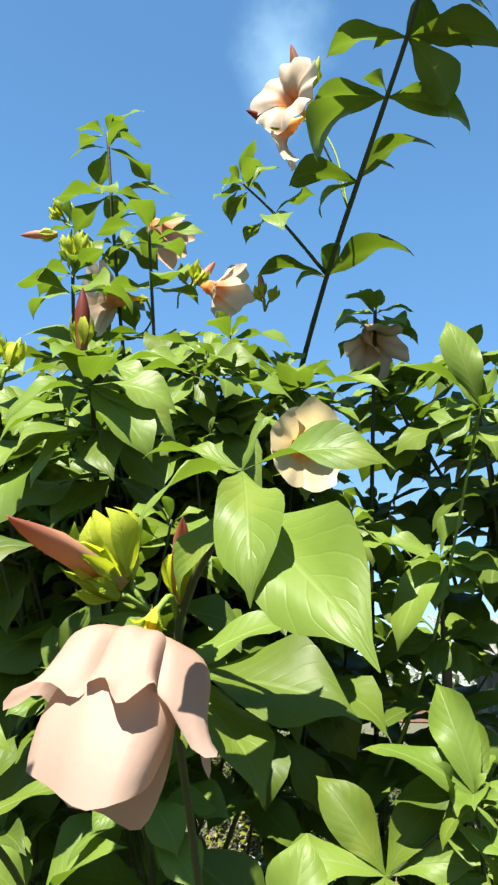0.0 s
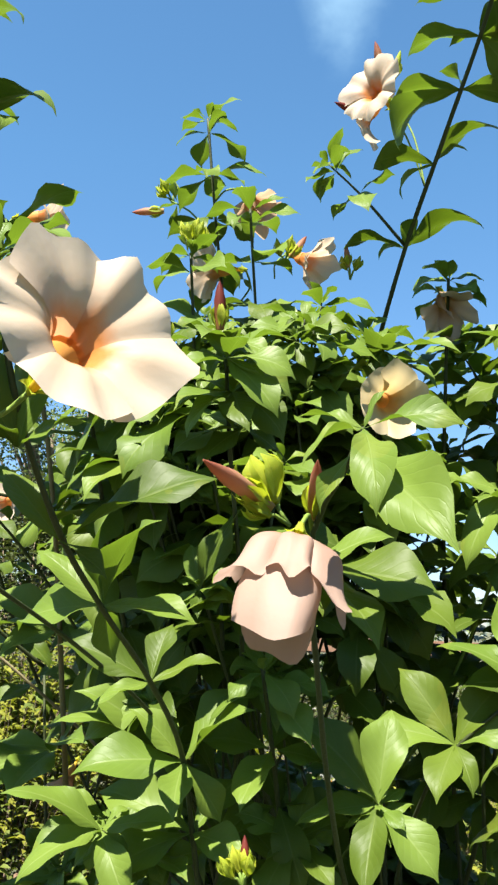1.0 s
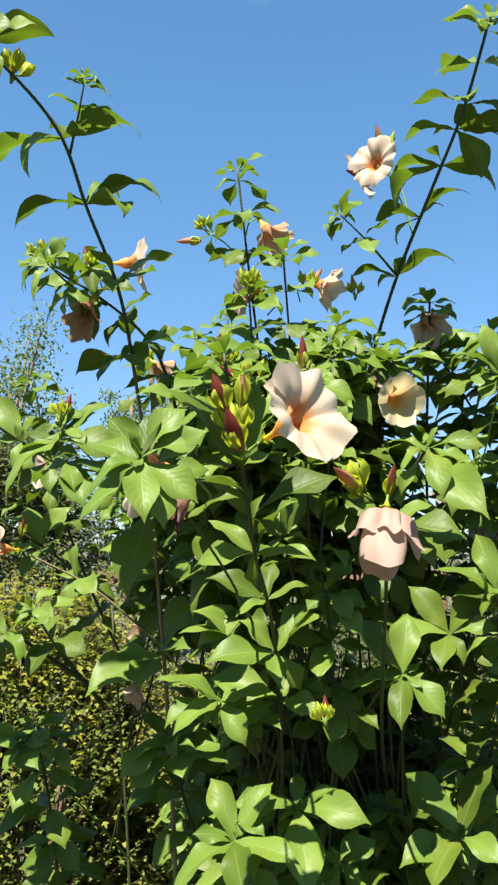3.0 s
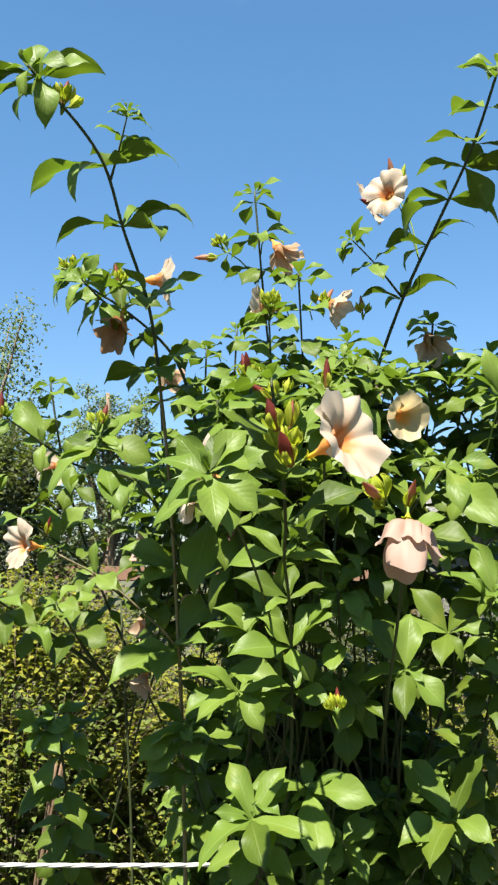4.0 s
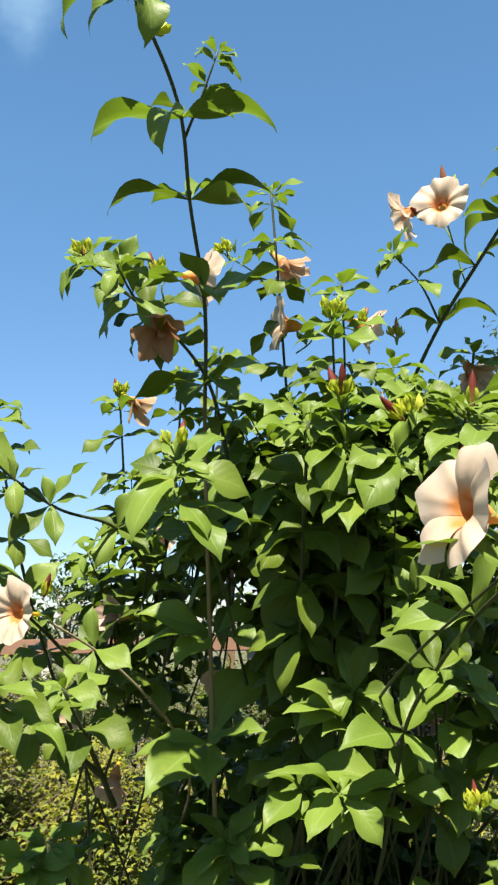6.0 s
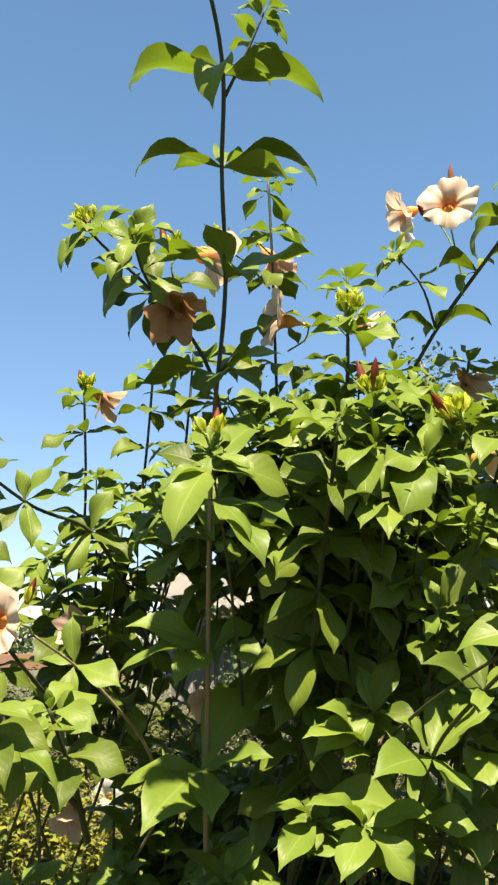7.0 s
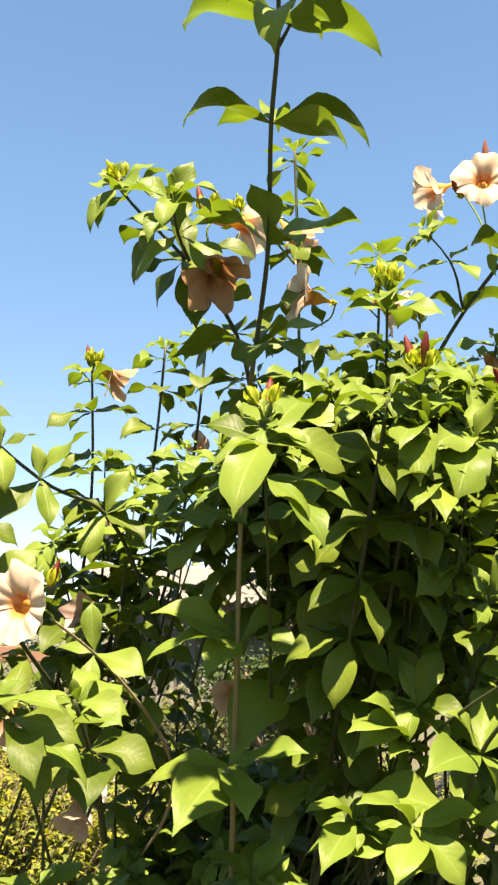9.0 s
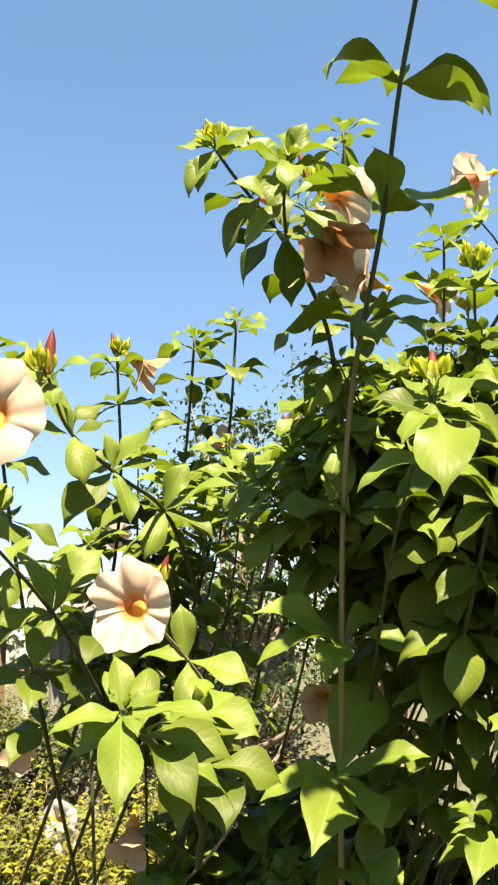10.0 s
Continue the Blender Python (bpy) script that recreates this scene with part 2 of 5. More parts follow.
def leaf_shape(rows, cols, droop, fold, ripple, twist, half=0.235):
    """A leaf of length 1 along y: folded on its rib, arched, with a drawn-out tip."""
    xs, ws = zip(*WIDTHS)
    verts, uvs = [], []
    y = z = 0.0
    last = 0.0
    for i in range(rows):
        v = i / (rows - 1)
        if rows < 7:
            v = v ** 0.9
        angle = 0.15 + 0.30 * droop - droop * v ** 1.3 - 2.2 * max(0.0, v - 0.8)
        y += (v - last) * math.cos(angle)
        z += (v - last) * math.sin(angle)
        last = v
        w = half * float(np.interp(v, xs, ws))
        for j in range(cols):
            u = 2 * j / (cols - 1) - 1
            lift = (abs(u) - 0.42 * u * u) * w * fold * 1.25 + ripple * math.sin(7.5 * v + 2.0 * (u > 0) + ripple * 90) * u * u * w * 3.2 + 0.05 * w * u ** 4 * math.sin(19 * v + 9 * droop)
            turn = twist * v
            x = u * w * (1 - 0.10 * fold)
            verts.append((x * math.cos(turn), y - 0.04 * abs(u) * w, z + lift + x * math.sin(turn)))
            uvs.append((u * 0.5 + 0.5, v))
    faces = [(i * cols + j, i * cols + j + 1, (i + 1) * cols + j + 1, (i + 1) * cols + j) for i in range(rows - 1) for j in range(cols - 1)]
    return np.array(verts), faces, np.array(uvs)


CURLS = ((0.50, 0.22, 0.09, 0.2), (0.80, 0.16, 0.11, -0.3), (1.25, 0.26, 0.10, 0.25), (0.30, 0.28, 0.11, -0.15), (0.65, 0.12, 0.13, 0.4), (1.55, 0.22, 0.10, -0.3))
MILD = (0, 1, 1, 3, 3, 4, 4, 0, 2)
FINE = [leaf_shape(14, 7, *c) for c in CURLS]
ROUGH = [leaf_shape(8, 5, *c) for c in CURLS]
LEAF_MESHES = {}
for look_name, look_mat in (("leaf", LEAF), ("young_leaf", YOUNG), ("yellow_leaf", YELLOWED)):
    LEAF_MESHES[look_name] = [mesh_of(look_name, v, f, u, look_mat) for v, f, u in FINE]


class Heap:
    """Gathers many small shapes into one mesh."""

    def __init__(self):
        self.verts, self.faces, self.uvs, self.count = [], [], [], 0

    def add(self, shape, m):
        v, f, u = shape
        a = np.array(m)
        self.verts.append(v @ a[:3, :3].T + a[:3, 3])
        self.faces.extend([tuple(i + self.count for i in q) for q in f])
        self.uvs.append(u)
        self.count += len(v)

    def rod(self, line, radius, sides=5):
        v, f = tube(line, radius, sides)
        self.verts.append(np.array([tuple(q) for q in v]))
        self.faces.extend([tuple(i + self.count for i in q) for q in f])
        self.uvs.append(np.zeros((len(v), 2)))
        self.count += len(v)

    def put(self, name, mat, parent, label=""):
        if self.count:
            me = mesh_of(name, np.concatenate(self.verts), self.faces, np.concatenate(self.uvs), mat)
            return tagged(under(name, me, parent, None, label), kind="stuff")


class Bush:
    def __init__(self, name, label, seat):
        self.root = tagged(new(name), label, "shrub")
        self.seat = Vector(seat)
        self.root.location = self.seat
        self.back = Matrix.Translation(-self.seat)
        self.leaves, self.young, self.twigs = Heap(), Heap(), Heap()
        self.single = 0

    def finish(self):
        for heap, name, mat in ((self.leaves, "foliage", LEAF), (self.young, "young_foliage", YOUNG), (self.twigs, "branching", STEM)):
            ob = heap.put(name, mat, self.root)
            if ob:
                ob.matrix_basis = self.back


def add_leaf(bush, holder, place, ahead, up, length, rng, kind="leaf", wide=1.0):
    m = frame_of(place, ahead, up, length, wide)
    pick = rng.choice(MILD)
    if holder is not None and bush.single < 300:
        bush.single += 1
        under("leaf", LEAF_MESHES[kind][pick], holder, m)
    else:
        heap = bush.young if kind == "young_leaf" else bush.leaves
        heap.add(FINE[pick] if holder is not None else ROUGH[pick], m)


def whorl(bush, holder, place, axis, count, length, rise, phase, rng, kind="leaf"):
    axis = Vector(axis).normalized()
    side = axis.cross(Vector((0.3, 1, 0.1))).normalized()
    other = axis.cross(side)
    for i in range(count):
        a = phase + 2 * math.pi * (i + rng.uniform(-0.13, 0.13)) / count
        out = side * math.cos(a) + other * math.sin(a)
        e = rise + rng.uniform(-0.45, 0.3)
        ahead = out * math.cos(e) + axis * math.sin(e) + Vector((0, 0, -0.16))
        up = axis * 0.45 + Vector((-0.12, -0.42, 0.75)) + Vector((rng.uniform(-0.33, 0.33), rng.uniform(-0.33, 0.33), 0))
        if ahead.normalized().dot(up.normalized()) > 0.93:
            up = -out
        size = length * rng.uniform(0.78, 1.12)
        add_leaf(bush, holder, place + out * 0.003, ahead, up, size, rng, kind, rng.uniform(0.88, 1.15))


def shoot(bush, points, leaf=0.105, gap=0.085, radius=0.0042, bare=0.1, hero=True, count=4, phase=0.0, seed=1, crown=True, flat=0.0, mat=None, whorls=True):
    """A leafy shoot from its foot to its tip, with whorls of leaves that grow from the tip down."""
    rng = random.Random(seed)
    points = [Vector(q) for q in points]
    if hero and 0.35 < points[0].z < 1.05:
        # the stem rises out of the crown of the shrub
        points[0] = Vector((0.3 * points[0].x + 0.7 * bush.seat.x + 0.22 * math.sin(seed * 2.3), bush.seat.y + 0.34 + 0.14 * math.sin(seed * 1.7), points[0].z * 0.8))
    line = spline(points)
    lengths = [0.0]
    for a, b in zip(line, line[1:]):
        lengths.append(lengths[-1] + (b - a).length)
    total = lengths[-1]
    if hero:
        base = 0.3 if 0.3 < points[0].z < 1.05 else 1.0
        v, f = tube(line, lambda s: radius * (1.15 - 0.6 * s) * min(1.0, base + 1.3 * s), 8, 0.1, rng)
        holder = under("stem", mesh_of("stem", v, f, None, mat or STEM), bush.root, bush.back)
    else:
        holder = None
        bush.twigs.rod(line, lambda s: radius * (1.15 - 0.65 * s))

    def spot(d):
        k = min(max(int(np.searchsorted(lengths, d)), 1), len(line) - 1)
        s = (d - lengths[k - 1]) / max(lengths[k] - lengths[k - 1], 1e-6)
        return line[k - 1].lerp(line[k], s), (line[k] - line[k - 1]).normalized()

    d, i = total, 0
    while whorls and d > total * bare:
        place, axis = spot(d)
        if i == 0:
            if crown:
                whorl(bush, holder, place, axis, 3, leaf * 0.34, 0.9, phase, rng, "young_leaf")
                whorl(bush, holder, place - axis * 0.004, axis, 4, leaf * 0.72, 0.08, phase + 1.0, rng, "young_leaf")
            d -= gap * 0.33
        else:
            grown = min(1.0, 0.62 + 0.2 * i)
            rise = max(0.26 - 0.12 * i, -0.2) - flat
            kind = "young_leaf" if i == 1 or (i == 2 and rng.random() < 0.4) else "leaf"
            whorl(bush, holder, place, axis, count + (rng.random() < 0.35) if i > 1 else 4, leaf * grown, rise, phase + i * 0.75 + rng.uniform(-0.2, 0.2), rng, kind)
            d -= gap * (0.65 + 0.2 * min(i, 2)) * rng.uniform(0.85, 1.15)
        i += 1
    return holder


def sprig(bush, holder, base, tips, wide=1.0, curl=(0, 1, 4), kind="leaf", seed=1, face=(-0.16, -0.55, 0.82)):
    """Leaves from one node to given tips, their upper sides turned to the light."""
    rng = random.Random(seed)
    base = Vector(base)
    for tip in tips:
        tip = Vector(tip)
        pick = rng.choice(curl)
        shape = FINE[pick][0]
        end = shape[FINE[pick][2][:, 1].argmax()]
        run = math.hypot(end[1], end[2])
        ahead = tip - base
        m = frame_of(base, ahead, Vector(face) + Vector((rng.uniform(-0.25, 0.25), rng.uniform(-0.2, 0.2), 0)), ahead.length / run, wide * rng.uniform(0.78, 0.95))
        m = m @ Matrix.Rotation(-math.atan2(end[2], end[1]), 4, "X")
        # over half of these leaves take the paler tone, coloured as sunlit
        tone = "young_leaf" if kind == "leaf" and rng.random() < 0.55 else kind
        if bush.single < 300:
            bush.single += 1
            under("leaf", LEAF_MESHES[tone][pick], holder, m)
        else:
            (bush.young if tone == "young_leaf" else bush.leaves).add(FINE[pick], m)


# ---- flowers and buds ----
def petal_shape(flare, ruffle, seed, n=15, reach=0.052, start=0.0105, curl=None, point=None):
    """One lobe of a funnel flower about the z axis, its mouth at the origin, facing +z; a negative flare folds it over the throat."""
    rng = random.Random(seed)
    lean = rng.uniform(0.25, 0.6) * rng.choice((-1, 1, 1))
    wave = rng.uniform(0, 6.28)
    curl = rng.uniform(-0.5, 0.9) if curl is None else curl
    point = rng.uniform(0.06, 0.20) if point is None else point
    at, angles = (0.0, 0.16, 0.40, 0.66, 1.0), (0.16, 0.34, flare * 0.66, flare, flare * 1.08)
    verts, uvs = [], []
    for i in range(n):
        v = i / (n - 1)
        for j in range(n):
            u = 2 * j / (n - 1) - 1
            run = reach * (1 - 0.15 * abs(u) ** 2.4 + point * math.exp(-((u - lean) / 0.22) ** 2)) * v * 1.25
            # the profile leaves the throat steeply and bends outward to the flare
            r, z, k = start, -0.034, 12
            for q in range(k):
                s = (q + 0.5) / k * v
                a = float(np.interp(s, at, angles)) + curl * max(0.0, s - 0.72) * 2.2 + 0.5 * ruffle / 0.004 * max(0.0, s - 0.55) * math.sin(3.6 * u + wave)
                r += math.sin(a) * run / k
                z += math.cos(a) * run / k
            th = u * (0.80 - 0.04 * v * v) + 0.10 * v
            z += 0.0025 * u * (0.3 + v) + ruffle * v ** 3 * math.sin(3.4 * u + wave) - 0.004 * v * v * u * u
            z += 0.35 * ruffle * v * v * math.sin(8.5 * u + 2.1 * wave)
            verts.append((r * math.cos(th), r * math.sin(th), z))
            uvs.append((u * 0.5 + 0.5, v))
    faces = [(i * n + j, i * n + j + 1, (i + 1) * n + j + 1, (i + 1) * n + j) for i in range(n - 1) for j in range(n - 1)]
    return verts, faces, uvs


def tube_shape(sides=12):
    """The narrow neck that widens into the throat, from the calyx up to the petals."""
    verts, faces, uvs = [], [], []
    rings = ((-0.074, 0.0022), (-0.066, 0.0030), (-0.056, 0.0034), (-0.048, 0.0060), (-0.041, 0.0100), (-0.034, 0.0122), (-0.029, 0.0128))
    for i, (z, r) in enumerate(rings):
        for j in range(sides):
            a = 2 * math.pi * j / sides
            rr = r * (1 + 0.05 * math.cos(5 * a))
            verts.append((rr * math.cos(a), rr * math.sin(a), z))
            uvs.append((j / sides, i / (len(rings) - 1)))
    for i in range(len(rings) - 1):
        for j in range(sides):
            k = (j + 1) % sides
            faces.append((i * sides + j, i * sides + k, (i + 1) * sides + k, (i + 1) * sides + j))
    return verts, faces, uvs


TUBE_MESH = {}
SEPALS = [mesh_of("sepal", *leaf_shape(6, 5, d, 0.5, 0.02, 0.2, 0.17), SEPAL) for d in (0.5, 0.9, 1.2)]


def neck(mat):
    if mat.name not in TUBE_MESH:
        TUBE_MESH[mat.name] = mesh_of("flower_neck", *tube_shape(), mat)
    return TUBE_MESH[mat.name]


def calyx(parent, z, size, spread, rng, count=5):
    for i in range(count):
        a = 2 * math.pi * i / count + rng.uniform(-0.2, 0.2)
        out = Vector((math.cos(a), math.sin(a), 0))
        ahead = out * math.sin(spread) + Vector((0, 0, math.cos(spread)))
        under("sepal", SEPALS[i % 3], parent, frame_of(out * 0.002 + Vector((0, 0, z)), ahead, -out, size * rng.uniform(0.85, 1.1), 1.2))


def flower(bush, mouth, facing, size=1.0, flare=1.35, mat=None, foot=None, spin=0.0, seed=1, ruffle=0.004, tube_mat=None, label="", limp=False):
    """An open funnel flower whose throat lies at mouth and looks along facing; foot: where its stalk leaves the stem."""
    rng = random.Random(seed)
    mat = mat or PEACH
    m = bush.back @ Matrix.Translation(mouth) @ Vector(facing).to_track_quat("Z", "Y").to_matrix().to_4x4() @ Matrix.Rotation(spin, 4, "Z") @ Matrix.Scale(size, 4)
    ob = under("flower", neck(tube_mat or TUBE), bush.root, m, label)
    # in a limp flower the lowest lobe hangs as a long bowl and one upper lobe folds over the throat
    ways = [m.to_3x3() @ Vector((math.cos(1.2566 * i), math.sin(1.2566 * i), 0)) for i in range(5)]
    lowest = min(range(5), key=lambda i: ways[i].z)
    folded = max(range(5), key=lambda i: ways[i].z - ways[i].x * 0.6)
    for i in range(5):
        if not limp:
            v, f, u = petal_shape(flare * rng.uniform(0.88, 1.08), ruffle * rng.uniform(0.5, 1.5), seed * 7 + i)
        elif i == lowest:
            v, f, u = petal_shape(flare * 0.62, ruffle * 0.5, seed * 7 + i, reach=0.058, curl=-1.3, point=0.03)
        elif i == folded:
            v, f, u = petal_shape(-0.75, ruffle * 0.7, seed * 7 + i, reach=0.046, curl=0.4, point=0.05)
        else:
            v, f, u = petal_shape(flare * rng.uniform(0.75, 1.2), ruffle * rng.uniform(0.8, 1.5), seed * 7 + i, reach=rng.uniform(0.044, 0.052), curl=rng.uniform(-1.2, 0.9), point=0.08)
        under("petal", mesh_of("petal", v, f, u, mat), ob, Matrix.Rotation(2 * math.pi * i / 5, 4, "Z"))
    calyx(ob, -0.076, 0.017, 0.5, rng)
    if foot is not None:
        start = m.inverted() @ (bush.back @ Vector(foot))
        v, f = tube(spline([start, start * 0.45 + Vector((0, 0, -0.095)) * 0.55, Vector((0, 0, -0.072))], 0.008), lambda s: 0.0017, 6)
        under("stalk", mesh_of("stalk", v, f, None, STALK), ob)
    return ob


POUCH = (0.0, 0.2, 0.4, 0.72, 1.0), (1.20, 0.90, 0.42, 0.12, -0.25)
FLAP = (0.0, 0.28, 0.5, 0.78, 1.0), (1.75, 0.95, 0.14, 0.20, 0.75)


def limp_petal(line, reach, half, wide, ruffle, seed, n=15):
    """One soft lobe of a hanging flower about the z axis, which opens along +z, from its neck at z = -0.054."""
    rng = random.Random(seed)
    wave = rng.uniform(0, 6.28)
    verts, uvs = [], []
    for i in range(n):
        v = i / (n - 1)
        for j in range(n):
            u = 2 * j / (n - 1) - 1
            run = reach * (1.04 - 0.34 * abs(u) ** 2.6) * v
            r, z, k = 0.0055, -0.054, 12
            for q in range(k):
                s = (q + 0.5) / k * v
                a = float(np.interp(s, *line)) + ruffle * 60 * max(0.0, s - 0.5) * math.sin(4.4 * u + wave)
                r += math.sin(a) * run / k
                z += math.cos(a) * run / k
            r *= wide + 0.09 * v * math.cos(4.6 * u + wave) + 0.03 * v * math.cos(11 * u + 2 * wave)
            th = u * half * (1 - 0.12 * v)
            verts.append((r * math.cos(th), r * math.sin(th), z + ruffle * v ** 2 * math.sin(6 * u + wave)))
            uvs.append((u * 0.5 + 0.5, v))
    faces = [(i * n + j, i * n + j + 1, (i + 1) * n + j + 1, (i + 1) * n + j) for i in range(n - 1) for j in range(n - 1)]
    return verts, faces, uvs


def hanging_flower(bush, mouth, facing, size, mat, foot, front, seed):
    """A soft flower that hangs like a pouch, its shorter lobes folded over the long one; front: the way the long lobe is turned."""
    rng = random.Random(seed)
    m = bush.back @ Matrix.Translation(mouth) @ Vector(facing).to_track_quat("Z", "Y").to_matrix().to_4x4() @ Matrix.Scale(size, 4)
    ob = under("flower", neck(TUBE), bush.root, m, "limp pink hanging flower with folded petals")
    to = m.to_3x3().inverted() @ Vector(front)
    turn = math.atan2(to.y, to.x)
    for line, reach, half, wide, at in ((POUCH, 0.099, 1.28, 0.90, 0.05), (POUCH, 0.084, 1.5, 0.88, 3.1), (FLAP, 0.074, 0.84, 1.14, -1.10), (FLAP, 0.060, 0.56, 1.24, -0.10), (FLAP, 0.066, 0.74, 1.20, 0.95)):
        v, f, u = limp_petal(line, reach, half, wide, 0.003 if line is POUCH else 0.007, rng.random())
        under("petal", mesh_of("petal", v, f, u, mat), ob, Matrix.Rotation(turn + at, 4, "Z"))
    calyx(ob, -0.076, 0.017, 0.5, rng)
    start = m.inverted() @ (bush.back @ Vector(foot))
    v, f = tube(spline([start, start * 0.45 + Vector((0, 0, -0.095)) * 0.55, Vector((0, 0, -0.072))], 0.008), lambda s: 0.0019, 6)
    under("stalk", mesh_of("stalk", v, f, None, STALK), ob)
    return ob


def bud_shape(twist=2.2, sides=10):
    verts, faces, uvs = [], [], []
    rings = ((0, 0.10), (0.12, 0.12), (0.28, 0.135), (0.45, 0.15), (0.6, 0.145), (0.75, 0.115), (0.88, 0.07), (1.0, 0.012))
    for i, (z, r) in enumerate(rings):
        for j in range(sides):
            a = 2 * math.pi * j / sides
            rr = r * (1 + 0.10 * math.cos(5 * (a - twist * z)))
            verts.append((rr * math.cos(a), rr * math.sin(a), z))
            uvs.append((j / sides, i / (len(rings) - 1)))
    for i in range(len(rings) - 1):
        for j in range(sides):
            k = (j + 1) % sides
            faces.append((i * sides + j, i * sides + k, (i + 1) * sides + k, (i + 1) * sides + j))
    return verts, faces, uvs


BUD_MESH = {k: mesh_of("bud", *bud_shape(), m) for k, m in (("red", BUD), ("pink", BUD_PINK), ("green", SEPAL))}


def bud(bush, foot, tip, kind="red", fat=1.0, seed=1, sepals=0.024):
    """A closed bud on its stalk; foot: its calyx; tip: its point."""
    rng = random.Random(seed)
    foot, tip = Vector(foot), Vector(tip)
    length = (tip - foot).length
    m = bush.back @ Matrix.Translation(foot) @ (tip - foot).to_track_quat("Z", "Y").to_matrix().to_4x4() @ Matrix.Diagonal((length * fat, length * fat, length, 1))
    ob = under("bud", BUD_MESH[kind], bush.root, m)
    for i in range(5):
        a = 2 * math.pi * i / 5 + rng.uniform(-0.2, 0.2)
        out = Vector((math.cos(a), math.sin(a), 0))
        ahead = out * (0.27 if i % 2 else 0.18) + Vector((0, 0, 0.95))
        f = frame_of(out * 0.06, ahead, out, 1.0, 1.15)
        under("sepal", SEPALS[i % 3], ob, f @ Matrix.Scale(sepals * 1.15 / length, 4))
    return ob


def bud_cluster(bush, place, axis, seed=1, size=1.0, reds=1, greens=3, kind="red", long=0.042):
    """The knot of green-yellow buds at a shoot's end, with some that already show colour."""
    rng = random.Random(seed)
    axis = Vector(axis).normalized()
    side = axis.cross(Vector((0.2, 1, 0.15))).normalized()
    other = axis.cross(side)
    base = Vector(place)
    for i in range(reds + greens):
        a = 2.4 * i + rng.uniform(-0.4, 0.4) + seed
        out = side * math.cos(a) + other * math.sin(a)
        ahead = (axis * 0.85 + out * rng.uniform(0.2, 0.5)).normalized()
        foot = base + out * 0.007 * size + ahead * 0.006 * size
        length = (long if i < reds else 0.028) * size * rng.uniform(0.85, 1.15)
        bud(bush, foot, foot + ahead * length, kind if i < reds else "green", 0.85 if i < reds else 0.95, seed * 11 + i, 0.023 * size)
        v, f = tube([base - axis * 0.012, base.lerp(foot, 0.5), foot], lambda s: 0.0016, 5)
        under("stalk", mesh_of("stalk", v, f, None, STALK), bush.root, bush.back)


# ---- the ground and the distance ----
def ground_material():
    m, n, l = material("ground_grass_soil")
    place = n.new("ShaderNodeTexCoord")
    a = noise_node(n, l, place.outputs["Object"], 1.3, 5)
    b = noise_node(n, l, place.outputs["Object"], 40, 4)
    base = ramp(n, l, a, [(0.35, (0.045, 0.034, 0.022)), (0.5, (0.05, 0.055, 0.02)), (0.65, (0.032, 0.055, 0.015))])
    base = mix(n, l, math_node(n, l, "MULTIPLY", b, 0.5), base, (0.075, 0.06, 0.035))
    skin = n.new("ShaderNodeBsdfPrincipled")
    l.new(base, skin.inputs["Base Color"])
    skin.inputs["Roughness"].default_value = 0.9
    bump = n.new("ShaderNodeBump")
    bump.inputs["Distance"].default_value = 0.03
    l.new(b, bump.inputs["Height"])
    l.new(bump.outputs["Normal"], skin.inputs["Normal"])
    out = n.new("ShaderNodeOutputMaterial")
    l.new(skin.outputs[0], out.inputs["Surface"])
    return m


bm = bmesh.new()
bmesh.ops.create_grid(bm, x_segments=90, y_segments=90, size=1.0)
for v in bm.verts:
    # cells small near the bush and wide towards the horizon
    v.co.x, v.co.y = (math.copysign(abs(c) ** 3.2 * 1500, c) for c in v.co.xy)
    near = math.hypot(v.co.x, v.co.y)
    v.co.z = 0.03 * noise.noise(Vector((v.co.x * 0.8, v.co.y * 0.8, 0))) if near < 40 else 0.0
me = bpy.data.meshes.new("ground")
bm.to_mesh(me)
bm.free()
me.materials.append(ground_material())
tagged(new("ground", me), "bare earth and patchy grass under the shrubs", "ground", kind="structure")

# ---- small-leaved golden hedge behind the shrub ----
GOLD = leaf_material("hedge_gold", (0.087, 0.1, 0.0122), (0.157, 0.155, 0.0209), (0.139, 0.157, 0.0435), 0.3)
HEDGE = leaf_material("hedge_green", (0.0478, 0.0679, 0.0139), (0.0914, 0.113, 0.0226), (0.113, 0.148, 0.04), 0.25)
SMALL = [leaf_shape(4, 3, d, 0.4, 0.02, 0.1, 0.26) for d in (0.3, 0.8, 1.2)]


